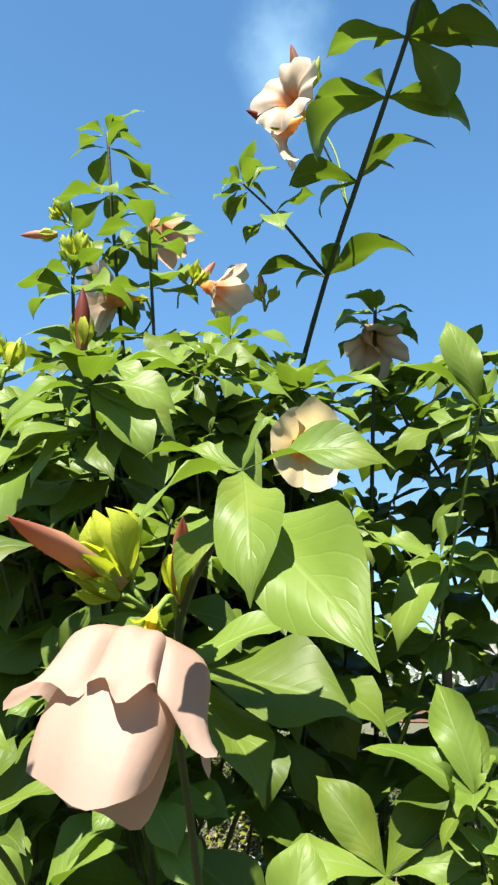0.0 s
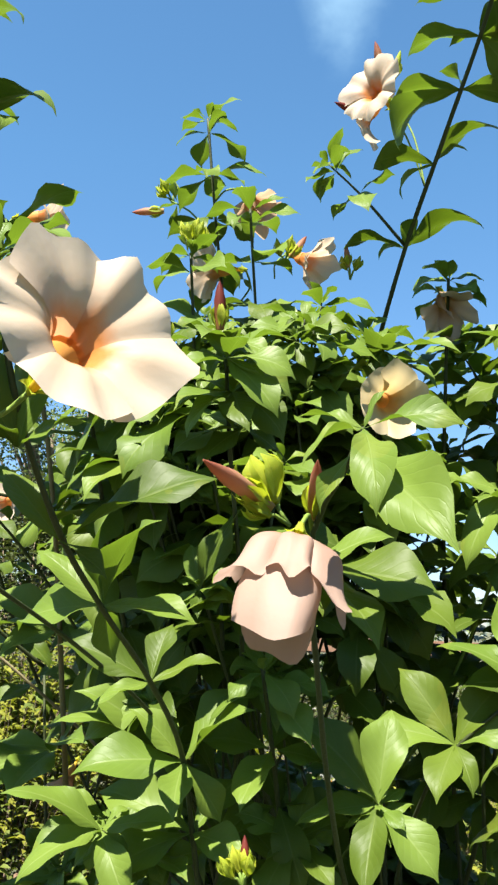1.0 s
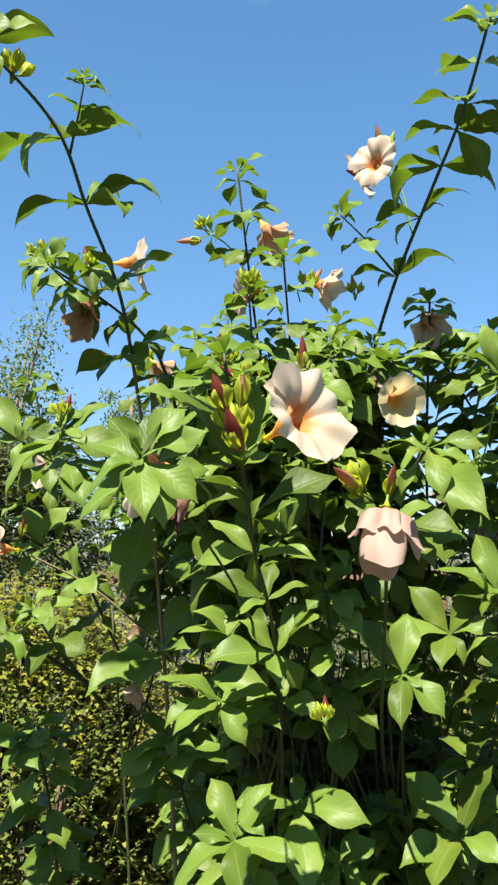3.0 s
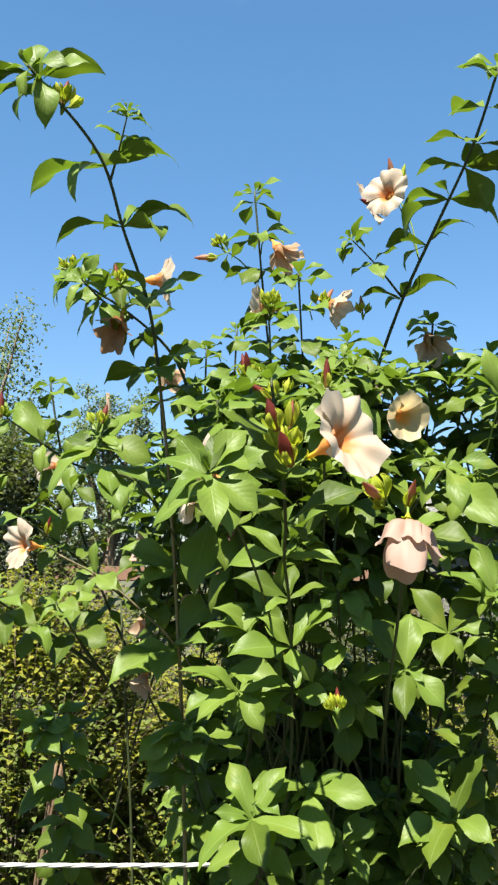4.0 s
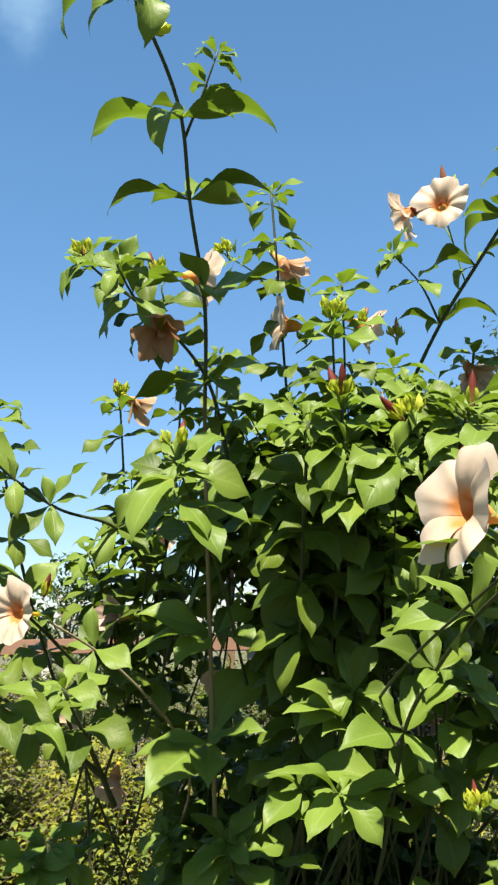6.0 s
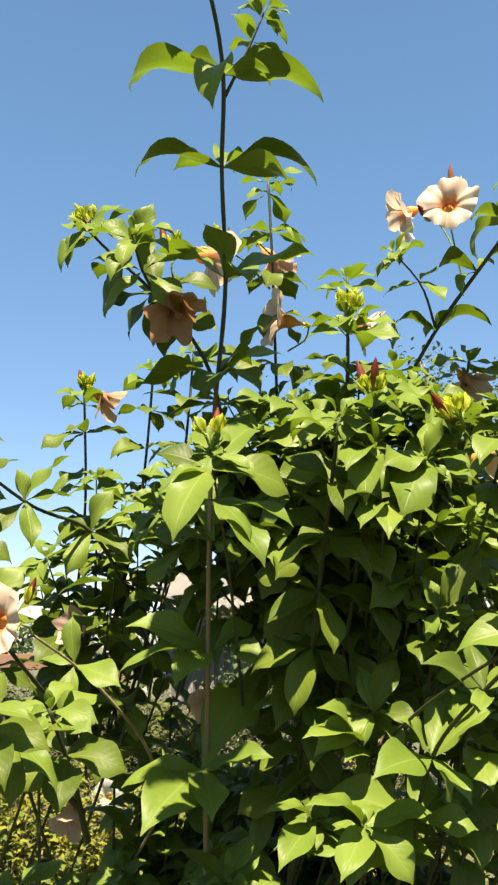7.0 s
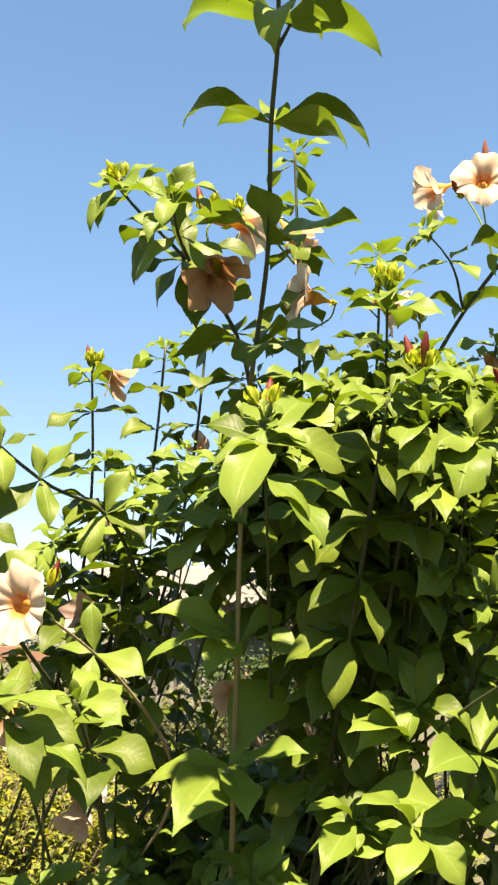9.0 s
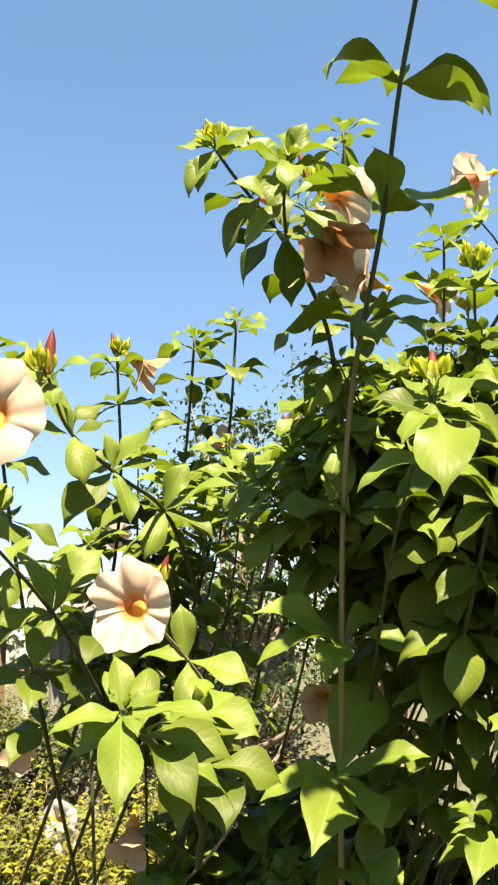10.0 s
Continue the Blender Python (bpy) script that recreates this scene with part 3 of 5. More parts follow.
def hedge_clump(name, label, centre, radii, sprigs, seed, gold=0.5, leaf=0.044, mats=None):
    """A rounded clump of twigs with small paired leaves; the shoot tips are golden."""
    rng = random.Random(seed)
    root = tagged(new(name), label, "hedge plant")
    c = Vector(centre)
    root.location = (c.x, c.y, 0)
    green, bright, wood = Heap(), Heap(), Heap()
    foot = Vector((0, 0, 0))
    for i in range(sprigs):
        a, h = rng.uniform(0, 2 * math.pi), rng.uniform(-0.55, 1.0)
        k = rng.uniform(0.75, 1.08) * (1 + 0.18 * noise.noise(Vector((a * 2, h * 3, seed))))
        out = Vector((math.cos(a) * math.sqrt(max(0, 1 - h * h)), math.sin(a) * math.sqrt(max(0, 1 - h * h)), h))
        tip = Vector((out.x * radii[0] * k, out.y * radii[1] * k, c.z + out.z * radii[2] * k))
        if tip.z < 0.05:
            continue
        start = Vector((tip.x * 0.62, tip.y * 0.62, tip.z - 0.16 - 0.12 * rng.random()))
        line = [start, start.lerp(tip, 0.5) + Vector((0, 0, 0.02)), tip]
        wood.rod(line, lambda s: 0.0014 * (1.2 - s), 4)
        if i % 14 == 0:
            wood.rod([Vector((tip.x * 0.15, tip.y * 0.15, 0.0)), Vector((tip.x * 0.4, tip.y * 0.4, start.z * 0.55)), start], lambda s: 0.005 * (1.2 - 0.7 * s), 5)
        golden = rng.random() < gold * (0.45 + 0.55 * max(0, out.z))
        for q in range(13):
            s = q / 12
            spot = line[0].lerp(line[2], s)
            b = q * 1.57 + rng.uniform(-0.5, 0.5) + i
            ahead = Vector((math.cos(b), math.sin(b), rng.uniform(-0.1, 0.7)))
            size = leaf * rng.uniform(0.7, 1.25) * (1.0 - 0.35 * s)
            m = frame_of(spot, ahead, Vector((rng.uniform(-0.4, 0.4), rng.uniform(-0.4, 0.4), 1)), size)
            (bright if golden and s > 0.15 else green).add(rng.choice(SMALL), m)
    wood.put("branching", TRUNK, root)
    green.put("foliage", (mats or (HEDGE, GOLD))[0], root)
    bright.put("golden_foliage", (mats or (HEDGE, GOLD))[1], root)
    return root


hedge_clump("hedge_plant", "low golden-green hedge plant with small yellow shoot tips", (-1.0, 2.45, 0.70), (0.62, 0.45, 0.62), 1600, 3, 0.8)
hedge_clump("hedge_plant", "low golden-green hedge plant beside the flowering shrub", (-0.35, 2.6, 0.52), (0.60, 0.45, 0.52), 1150, 5, 0.8)
hedge_clump("hedge_plant", "low golden-green hedge plant with dusty lower leaves", (0.42, 2.9, 0.45), (0.62, 0.45, 0.45), 900, 6, 0.75)
hedge_clump("hedge_plant", "low hedge plant with yellow-green new growth", (1.25, 3.1, 0.45), (0.62, 0.5, 0.45), 420, 7, 0.7)
hedge_clump("hedge_plant", "low dark green hedge plant in half shade", (-1.85, 2.7, 0.5), (0.65, 0.5, 0.55), 380, 8, 0.4)
# taller unkempt shrubs further back
DULL = leaf_material("shrub_dull", (0.0258, 0.0359, 0.0129), (0.0516, 0.0618, 0.0231), (0.0773, 0.0879, 0.0414), 0.2)
for spot, size, count, seed, label in (((-1.9, 5.0, 1.2), (0.9, 0.7, 1.05), 900, 91, "unkempt dull green shrub behind the hedge"),
                                       ((-3.4, 5.6, 1.2), (1.1, 0.8, 1.2), 900, 92, "large dull green shrub behind the hedge"),
                                       ((-0.6, 6.2, 0.6), (1.0, 0.7, 0.6), 380, 93, "low dull green shrub further back"),
                                       ((1.1, 5.6, 0.5), (1.0, 0.7, 0.55), 380, 94, "low olive green shrub further back"),
                                       ((2.9, 6.6, 0.6), (1.1, 0.8, 0.62), 380, 95, "low olive green shrub near the shed"),
                                       ((0.75, 7.0, 0.55), (1.35, 0.6, 0.56), 700, 96, "broad dull green shrub along the rail fence")):
    hedge_clump("background_shrub", label, spot, size, count, seed, 0.3, 0.075, (DULL, HEDGE))


# ---- trees behind ----
TREE = leaf_material("tree_leaf", (0.0184, 0.0387, 0.0156), (0.0387, 0.0618, 0.0204), (0.0516, 0.0773, 0.0312), 0.2)
# leaf green paled to imitate aerial haze over the distant trees
TREE_HAZED = leaf_material("tree_leaf_hazed", (0.0609, 0.0887, 0.0467), (0.102, 0.134, 0.0689), (0.137, 0.163, 0.0923), 0.2)


def tree(label, foot, height, spread, seed, clumps=26, leaves=70, size=0.09, mat=None, airy=1.0):
    """A tapered trunk, limbs, and a crown of many leaf sprays with gaps between."""
    rng = random.Random(seed)
    root = tagged(new("tree"), label, "tree")
    root.location = foot
    wood, crown = Heap(), Heap()
    top = Vector((rng.uniform(-0.2, 0.2), rng.uniform(-0.2, 0.2), height * 0.82))
    trunk = spline([Vector((0, 0, -0.05)), Vector((0.08, 0.03, height * 0.3)), top], 0.3)
    v, f = tube(trunk, lambda s: height * 0.022 * (1.25 - s), 9, 0.15, rng)
    under("trunk", mesh_of("trunk", v, f, None, TRUNK), root)
    for i in range(clumps):
        h = rng.uniform(0.32, 1.0)
        a = i * 2.4 + rng.uniform(-0.4, 0.4)
        reach = spread * (1.15 - 0.75 * abs(h - 0.55)) * rng.uniform(0.45, 1.0)
        end = Vector((math.cos(a) * reach, math.sin(a) * reach, height * h))
        start = trunk[int((len(trunk) - 1) * min(0.95, h * 0.72))]
        limb = spline([start, start.lerp(end, 0.55) + Vector((0, 0, -0.03 * height)), end], 0.25)
        wood.rod(limb, lambda s: height * 0.008 * (1.15 - s), 5)
        radius = spread * rng.uniform(0.22, 0.4)
        for q in range(leaves):
            d = Vector((rng.gauss(0, 0.5), rng.gauss(0, 0.5), rng.gauss(0, 0.33) * airy)) * radius
            along = limb[-1 - rng.randrange(max(1, len(limb) // 2))]
            ahead = Vector((rng.uniform(-1, 1), rng.uniform(-1, 1), rng.uniform(-0.8, 0.3)))
            crown.add(SMALL[q % 3], frame_of(along + d, ahead, Vector((rng.uniform(-0.5, 0.5), rng.uniform(-0.5, 0.5), 1)), size * rng.uniform(0.6, 1.4)))
    wood.put("branching", TRUNK, root)
    crown.put("crown", mat or TREE, root)
    return root


tree("slender tree with airy feathery foliage against the sky", (-2.0, 11.0, 0), 4.4, 0.55, 11, 30, 420, 0.055, TREE_HAZED)
tree("tall dark green tree beyond the hedge", (-3.35, 9.2, 0), 4.3, 0.9, 12, 36, 420, 0.06, TREE_HAZED)
tree("round green tree far behind the shrubs", (0.35, 13.5, 0), 2.35, 1.1, 13, 24, 90, 0.12)
tree("leafy tree rising behind the flowering shrub", (3.95, 5.4, 0), 4.0, 1.0, 14, 36, 200, 0.06)
tree("dense green tree behind the shrub's far side", (2.35, 5.3, 0), 3.2, 0.8, 15, 34, 220, 0.055)
tree("hazy tree at the edge of the field", (5.5, 14.0, 0), 2.6, 2.0, 16, 22, 90, 0.16, TREE_HAZED)
tree("hazy tree at the edge of the field", (-7.5, 15.0, 0), 3.8, 2.2, 17, 22, 90, 0.16, TREE_HAZED)


# ---- rope, stakes, wall and shed ----
ROPE = bark_material("rope_white", (0.266, 0.254, 0.224), (0.426, 0.414, 0.378), 90, 0.9)
WOOD = bark_material("dry_wood", (0.0592, 0.0348, 0.0209), (0.132, 0.087, 0.0522), 40, 0.85)
BRICK = bark_material("wall_brown", (0.1, 0.0552, 0.0351), (0.171, 0.1, 0.0652), 6, 0.9)
CONCRETE = bark_material("concrete_pale", (0.249, 0.237, 0.213), (0.355, 0.343, 0.313), 8, 0.9)
SHEET = bark_material("sheet_pale", (0.165, 0.165, 0.144), (0.244, 0.239, 0.217), 5, 0.7)


def rope(a, b, sag, radius):
    """A three-strand rope between two places."""
    a, b = Vector(a), Vector(b)
    root = tagged(new("rope"), "white twisted rope strung low in front of the hedge", "rope")
    root.location = a
    n = int((b - a).length / 0.008)
    ahead = (b - a).normalized()
    side = ahead.cross(Vector((0, 0, 1))).normalized()
    up = side.cross(ahead)
    for k in range(3):
        line = []
        for i in range(n + 1):
            s = i / n
            w = i * 0.42 + k * 2.094
            line.append((b - a) * s + Vector((0, 0, -sag * 4 * s * (1 - s))) + (side * math.cos(w) + up * math.sin(w)) * radius * 0.55)
        v, f = tube(line, lambda s: radius * 0.6, 6)
        under("strand", mesh_of("strand", v, f, None, ROPE), root)


def stake(label, foot, top, radius, count=1, seed=1):
    rng = random.Random(seed)
    root = tagged(new("stake"), label, "stake")
    root.location = foot
    for i in range(count):
        d = Vector((rng.uniform(-1, 1), rng.uniform(-1, 1), 0)) * radius * (1.4 if count > 1 else 0)
        end = Vector(top) - Vector(foot) + d * 1.8
        line = spline([d, end * 0.5 + d * 0.6 + Vector((rng.uniform(-0.02, 0.02), 0, 0)), end], 0.06)
        v, f = tube(line, lambda s: radius * (1.1 - 0.25 * s), 8, 0.25, rng)
        under("stick", mesh_of("stick", v, f, None, WOOD), root)


rope((-1.052, 0.884, 0.838), (-0.18, 0.885, 0.837), 0.006, 0.0034)
stake("short weathered wooden stake that holds the rope", (-0.18, 0.886, 0), (-0.195, 0.886, 0.839), 0.014, 1, 3)
stake("bundle of dry brown stalks in front of the hedge", (-0.86, 2.1, 0), (-0.769, 2.043, 0.729), 0.005, 6, 4)


def box(bm, lo, hi, bevel=0.01):
    made = bmesh.ops.create_cube(bm, size=1.0)["verts"]
    for v in made:
        v.co = Vector(((v.co.x + 0.5) * (hi[0] - lo[0]) + lo[0], (v.co.y + 0.5) * (hi[1] - lo[1]) + lo[1], (v.co.z + 0.5) * (hi[2] - lo[2]) + lo[2]))
    bmesh.ops.bevel(bm, geom=list({e for v in made for e in v.link_edges}), offset=bevel, segments=2, affect="EDGES")


def garden_wall():
    root = tagged(new("garden_wall"), "low rail fence with a red-brown coping and pale posts", "fence", kind="structure")
    root.location = (0.0, 8.0, 0)
    for k in range(4):
        bm = bmesh.new()
        x = -2.2 + 2.0 * k
        box(bm, (x - 0.045, -0.045, 0), (x + 0.045, 0.045, 1.12))
        part("post", bm, CONCRETE, root)
    for k in range(3):
        bm = bmesh.new()
        x = -2.2 + 2.0 * k
        box(bm, (x, -0.09, 1.10), (x + 1.99, 0.09, 1.24))
        part("coping", bm, BRICK, root)


garden_wall()


def shed():
    root = tagged(new("shed"), "small shed clad in pale ribbed sheets behind the shrubs", "shed")
    root.location = (3.0, 7.2, 0)
    bm = bmesh.new()
    cols = []
    for i in range(105):
        x = -1.3 + 2.6 * i / 104
        dy = 0.018 * math.sin(i * math.pi / 2.0)
        cols.append((bm.verts.new((x, dy, 0.0)), bm.verts.new((x, dy, 1.75))))
    for a, b in zip(cols, cols[1:]):
        bm.faces.new((a[0], b[0], b[1], a[1]))
    bmesh.ops.solidify(bm, geom=bm.faces[:], thickness=0.006)
    part("wall", bm, SHEET, root)
    bm = bmesh.new()
    cols = []
    for i in range(113):
        x = -1.4 + 2.8 * i / 112
        dz = 0.018 * math.sin(i * math.pi / 2.0)
        cols.append((bm.verts.new((x, -0.35, 1.66 + dz)), bm.verts.new((x, 1.6, 2.1 + dz))))
    for a, b in zip(cols, cols[1:]):
        bm.faces.new((a[0], b[0], b[1], a[1]))
    bmesh.ops.solidify(bm, geom=bm.faces[:], thickness=0.006)
    part("roof", bm, SHEET, root)
    for x in (-1.25, 1.25):
        bm = bmesh.new()
        box(bm, (x - 0.04, 1.4, 0), (x + 0.04, 1.48, 2.02), 0.005)
        part("post", bm, WOOD, root)


shed()


def far_woods():
    """A low hazy line of trees that closes the view all round."""
    rng = random.Random(71)
    crown = Heap()
    for i in range(220):
        a = 2 * math.pi * i / 220
        d = rng.uniform(55, 80)
        top = rng.uniform(1.6, 3.6)
        centre = Vector((math.cos(a) * d, math.sin(a) * d, 0))
        for q in range(60):
            spot = centre + Vector((rng.gauss(0, 1.6), rng.gauss(0, 1.6), top * rng.random() ** 0.7))
            ahead = Vector((rng.uniform(-1, 1), rng.uniform(-1, 1), rng.uniform(-0.5, 0.5)))
            crown.add(SMALL[q % 3], frame_of(spot, ahead, Vector((rng.uniform(-0.6, 0.6), rng.uniform(-0.6, 0.6), 1)), rng.uniform(0.6, 1.2)))
    root = tagged(new("far_woods"), "low line of hazy trees on the horizon", "woods", kind="stuff")
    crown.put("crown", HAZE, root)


# the haze of distance is mixed into this greyed leaf colour
HAZE = leaf_material("far_leaf_hazed", (0.0849, 0.106, 0.0896), (0.127, 0.148, 0.127), (0.106, 0.132, 0.106), 0.1, 0.8)
far_woods()


# ---- flowering shrub ----
main = Bush("flowering_shrub", "tall shrub with whorled green leaves and peach trumpet flowers", (-0.05, 1.05, 0))
left = Bush("flowering_shrub", "smaller shrub with glossy leaves and peach flowers beside the hedge", (-0.42, 1.32, 0))

# the tall stem that leans out to the open side
tall = shoot(main, [(-0.30, 1.0, 0.0), (-0.349, 0.944, 1.242), (-0.383, 0.845, 1.652), (-0.405, 0.755, 1.812), (-0.443, 0.678, 1.918), (-0.467, 0.617, 1.996), (-0.564, 0.484, 2.087)],
             leaf=0.10, gap=0.085, radius=0.0043, bare=0.97, count=3, phase=0.4, seed=21, mat=TALL)
sprig(main, tall, (-0.467, 0.617, 1.996), [(-0.58, 0.6, 1.93), (-0.5, 0.565, 1.91), (-0.345, 0.6, 1.985), (-0.385, 0.66, 2.035), (-0.425, 0.58, 1.985), (-0.5, 0.66, 2.035)], 0.95, (2, 5), seed=1, face=(0.05, 0.1, 0.9))
sprig(main, tall, (-0.443, 0.678, 1.918), [(-0.552, 0.67, 1.874), (-0.322, 0.66, 1.912), (-0.375, 0.63, 1.875), (-0.4, 0.74, 1.955), (-0.485, 0.735, 1.935)], 0.98, (2, 5), seed=2, face=(0.05, 0.1, 0.9))
sprig(main, tall, (-0.405, 0.755, 1.812), [(-0.452, 0.715, 1.86), (-0.3, 0.71, 1.845), (-0.49, 0.8, 1.85), (-0.4, 0.69, 1.778), (-0.345, 0.8, 1.85)], 1.2, (1, 2, 4), seed=3, face=(-0.1, -0.3, 0.9))
sprig(main, tall, (-0.389, 0.816, 1.705), [(-0.317, 0.763, 1.724), (-0.49, 0.84, 1.68), (-0.433, 0.75, 1.65), (-0.32, 0.86, 1.74), (-0.358, 0.75, 1.665)], 1.15, (1, 2, 4), seed=4, face=(-0.1, -0.2, 0.9))
sprig(main, tall, (-0.363, 0.888, 1.494), [(-0.437, 0.936, 1.503), (-0.292, 0.811, 1.502), (-0.35, 0.83, 1.462), (-0.385, 0.923, 1.541)], 1.0, seed=5)
sprig(main, tall, (-0.346, 0.933, 1.351), [(-0.466, 0.950, 1.382), (-0.476, 0.930, 1.325), (-0.420, 0.880, 1.305), (-0.290, 0.870, 1.330), (-0.276, 0.950, 1.385)], 1.0, (0, 1), "young_leaf", seed=6)
sprig(main, tall, (-0.355, 0.945, 1.197), [(-0.464, 0.950, 1.180), (-0.465, 0.860, 1.140), (-0.290, 0.860, 1.218), (-0.259, 0.980, 1.296), (-0.378, 0.850, 1.150)], 1.1, (0, 1), "young_leaf", seed=7)
sprig(main, tall, (-0.555, 0.497, 2.077), [(-0.618, 0.488, 1.983), (-0.45, 0.493, 2.079), (-0.618, 0.484, 2.049), (-0.536, 0.49, 1.990)], 0.95, (2, 5), seed=8, face=(0.05, 0.1, 0.9))
bud_cluster(main, (-0.522, 0.543, 2.055), (0.3, -0.1, 1), 31, 1.1, 1, 3)
shoot(main, [(-0.459, 0.632, 1.98), (-0.44, 0.604, 2.034), (-0.427, 0.583, 2.078)], leaf=0.055, gap=0.04, radius=0.002, bare=0.5, count=3, seed=22)
# the tall stem on the far side, with the double flower
crest = shoot(main, [(0.05, 1.1, 0.8), (0.06, 1.046, 1.799), (0.089, 0.976, 1.896), (0.133, 0.868, 2.009), (0.177, 0.76, 2.123), (0.207, 0.694, 2.239)],
      leaf=0.095, gap=0.06, radius=0.0048, bare=0.91, count=4, phase=1.1, seed=23)
sprig(main, crest, (0.089, 0.976, 1.896), [(-0.001, 0.969, 1.888), (0.197, 0.954, 1.914), (0.094, 0.93, 1.918), (0.051, 0.956, 1.87)], 0.95, (2, 5), seed=51, face=(0.05, 0.15, 0.9))
sprig(main, crest, (0.122, 0.895, 1.981), [(0.039, 0.891, 1.971), (0.211, 0.869, 2.009), (0.079, 0.884, 1.924), (0.168, 0.904, 2.005)], 0.95, (2, 5), seed=52, face=(0.05, 0.15, 0.9))
sprig(main, crest, (0.148, 0.83, 2.049), [(0.061, 0.831, 2.031), (0.238, 0.82, 1.992), (0.071, 0.833, 1.966), (0.22, 0.838, 2.026), (0.122, 0.842, 2.084)], 0.95, (2, 5), seed=53, face=(0.05, 0.15, 0.9))
sprig(main, crest, (0.167, 0.786, 2.093), [(0.077, 0.792, 2.067), (0.268, 0.768, 2.059), (0.131, 0.804, 2.092), (0.24, 0.793, 2.085), (0.205, 0.782, 2.003)], 0.95, (2, 5), seed=54, face=(0.05, 0.15, 0.9))
shoot(main, [(0.089, 0.976, 1.901), (0.022, 0.928, 1.958), (-0.022, 0.939, 2.01)], leaf=0.07, gap=0.055, radius=0.0022, bare=0.3, count=3, seed=24)
flower(main, (0.030, 0.848, 2.070), (-.60, -.76, .08), 0.80, 1.5, ruffle=0.011, foot=(0.112, 0.918, 1.958), seed=3)
flower(main, (0.016, 0.975, 2.098), (-.84, .36, -.40), 0.84, 1.45, ruffle=0.010, foot=(0.112, 0.918, 1.958), seed=4)
bud(main, (0.052, 0.866, 2.095), (0.039, 0.849, 2.139), "pink", 0.8, 5)
bud(main, (0.065, 0.871, 2.096), (0.074, 0.864, 2.135), "green", 0.8, 6)
bud(main, (0.030, 0.900, 2.060), (-0.014, 0.872, 2.064), "red", 0.7, 7, 0.016)
# the middle spire with its flower and pink bud
shoot(main, [(-0.15, 1.2, 0.7), (-0.17, 1.084, 1.752), (-0.198, 1.042, 1.98), (-0.215, 1.022, 2.142)], leaf=0.085, gap=0.072, radius=0.0038, bare=0.5, count=5, phase=0.2, seed=25, flat=0.1)
flower(main, (-0.144, 1.129, 2.04), (.45, -.40, -.78), 0.95, 0.85, FADED_SHADED, foot=(-0.199, 1.041, 2.01), seed=5, ruffle=0.010, limp=True)
shoot(main, [(-0.203, 1.044, 1.95), (-0.244, 1.066, 2.005), (-0.281, 1.087, 2.036)], leaf=0.06, gap=0.05, radius=0.0018, bare=0.6, count=3, seed=34, crown=False, mat=STALK)
bud(main, (-0.292, 1.09, 2.019), (-0.344, 1.085, 2.015), "pink", 0.8, 8)
bud_cluster(main, (-0.281, 1.089, 2.041), (-.5, 0, 1), 33, 0.9, 0, 3)
# shoots below it
shoot(main, [(-0.1, 1.1, 0.7), (-0.109, 0.968, 1.667), (-0.121, 0.93, 1.825), (-0.129, 0.911, 1.93)], leaf=0.085, gap=0.065, radius=0.0034, bare=0.45, count=4, phase=0.9, seed=26)
shoot(main, [(-0.16, 1.0, 0.7), (-0.178, 0.851, 1.59), (-0.185, 0.824, 1.739), (-0.19, 0.813, 1.817)], leaf=0.09, gap=0.075, radius=0.0034, bare=0.42, count=4, phase=0.3, seed=27)
bud_cluster(main, (-0.188, 0.81, 1.823), (0, 0, 1), 34, 0.9, 0, 4)
flower(main, (-0.207, 1.027, 1.889), (-.93, .2, .1), 0.9, 1.2, foot=(-0.157, 1.069, 1.852), seed=6)
flower(main, (-0.04, 0.998, 1.885), (.78, -.40, -.45), 0.78, 0.9, ruffle=0.008, foot=(-0.096, 0.964, 1.847), seed=7)
bud_cluster(main, (-0.082, 0.967, 1.878), (.1, 0, 1), 35, 0.9, 1, 2, "pink")
# the side branch that hangs over the open side, its flower coloured as shaded
shoot(main, [(-0.313, 0.951, 1.593), (-0.372, 0.911, 1.758), (-0.466, 0.879, 1.837), (-0.543, 0.86, 1.882), (-0.567, 0.854, 1.9)], leaf=0.086, gap=0.058, radius=0.0032, bare=0.15, count=4, phase=0.7, seed=28)
shoot(main, [(-0.446, 0.88, 1.818), (-0.496, 0.819, 1.834), (-0.525, 0.771, 1.856)], leaf=0.085, gap=0.05, radius=0.0024, bare=0.1, count=4, seed=29)
bud_cluster(main, (-0.562, 0.856, 1.903), (-.4, 0, 1), 36, 0.8, 1, 3)
flower(main, (-0.467, 0.772, 1.767), (-.20, -.62, -.75), 0.92, 0.85, SHADED, foot=(-0.456, 0.839, 1.836), seed=8, ruffle=0.012, limp=True)
flower(main, (-0.379, 0.843, 1.882), (.97, .15, .05), 0.8, 1.25, foot=(-0.446, 0.839, 1.836), seed=9)
bud_cluster(main, (-0.462, 0.808, 1.864), (0, -.1, 1), 37, 0.8, 1, 2)

# the near arching shoot with the great flower
arch = shoot(main, [(-0.12, .98, 0.55), (-0.140, 0.835, 1.03), (-0.145, 0.762, 1.151), (-0.150, 0.716, 1.227), (-0.163, 0.597, 1.311), (-0.178, 0.477, 1.372), (-0.184, 0.370, 1.425), (-0.196, 0.305, 1.502), (-0.208, 0.289, 1.582)],
      leaf=0.085, gap=0.095, radius=0.0036, bare=0.93, count=4, phase=0.5, seed=40)
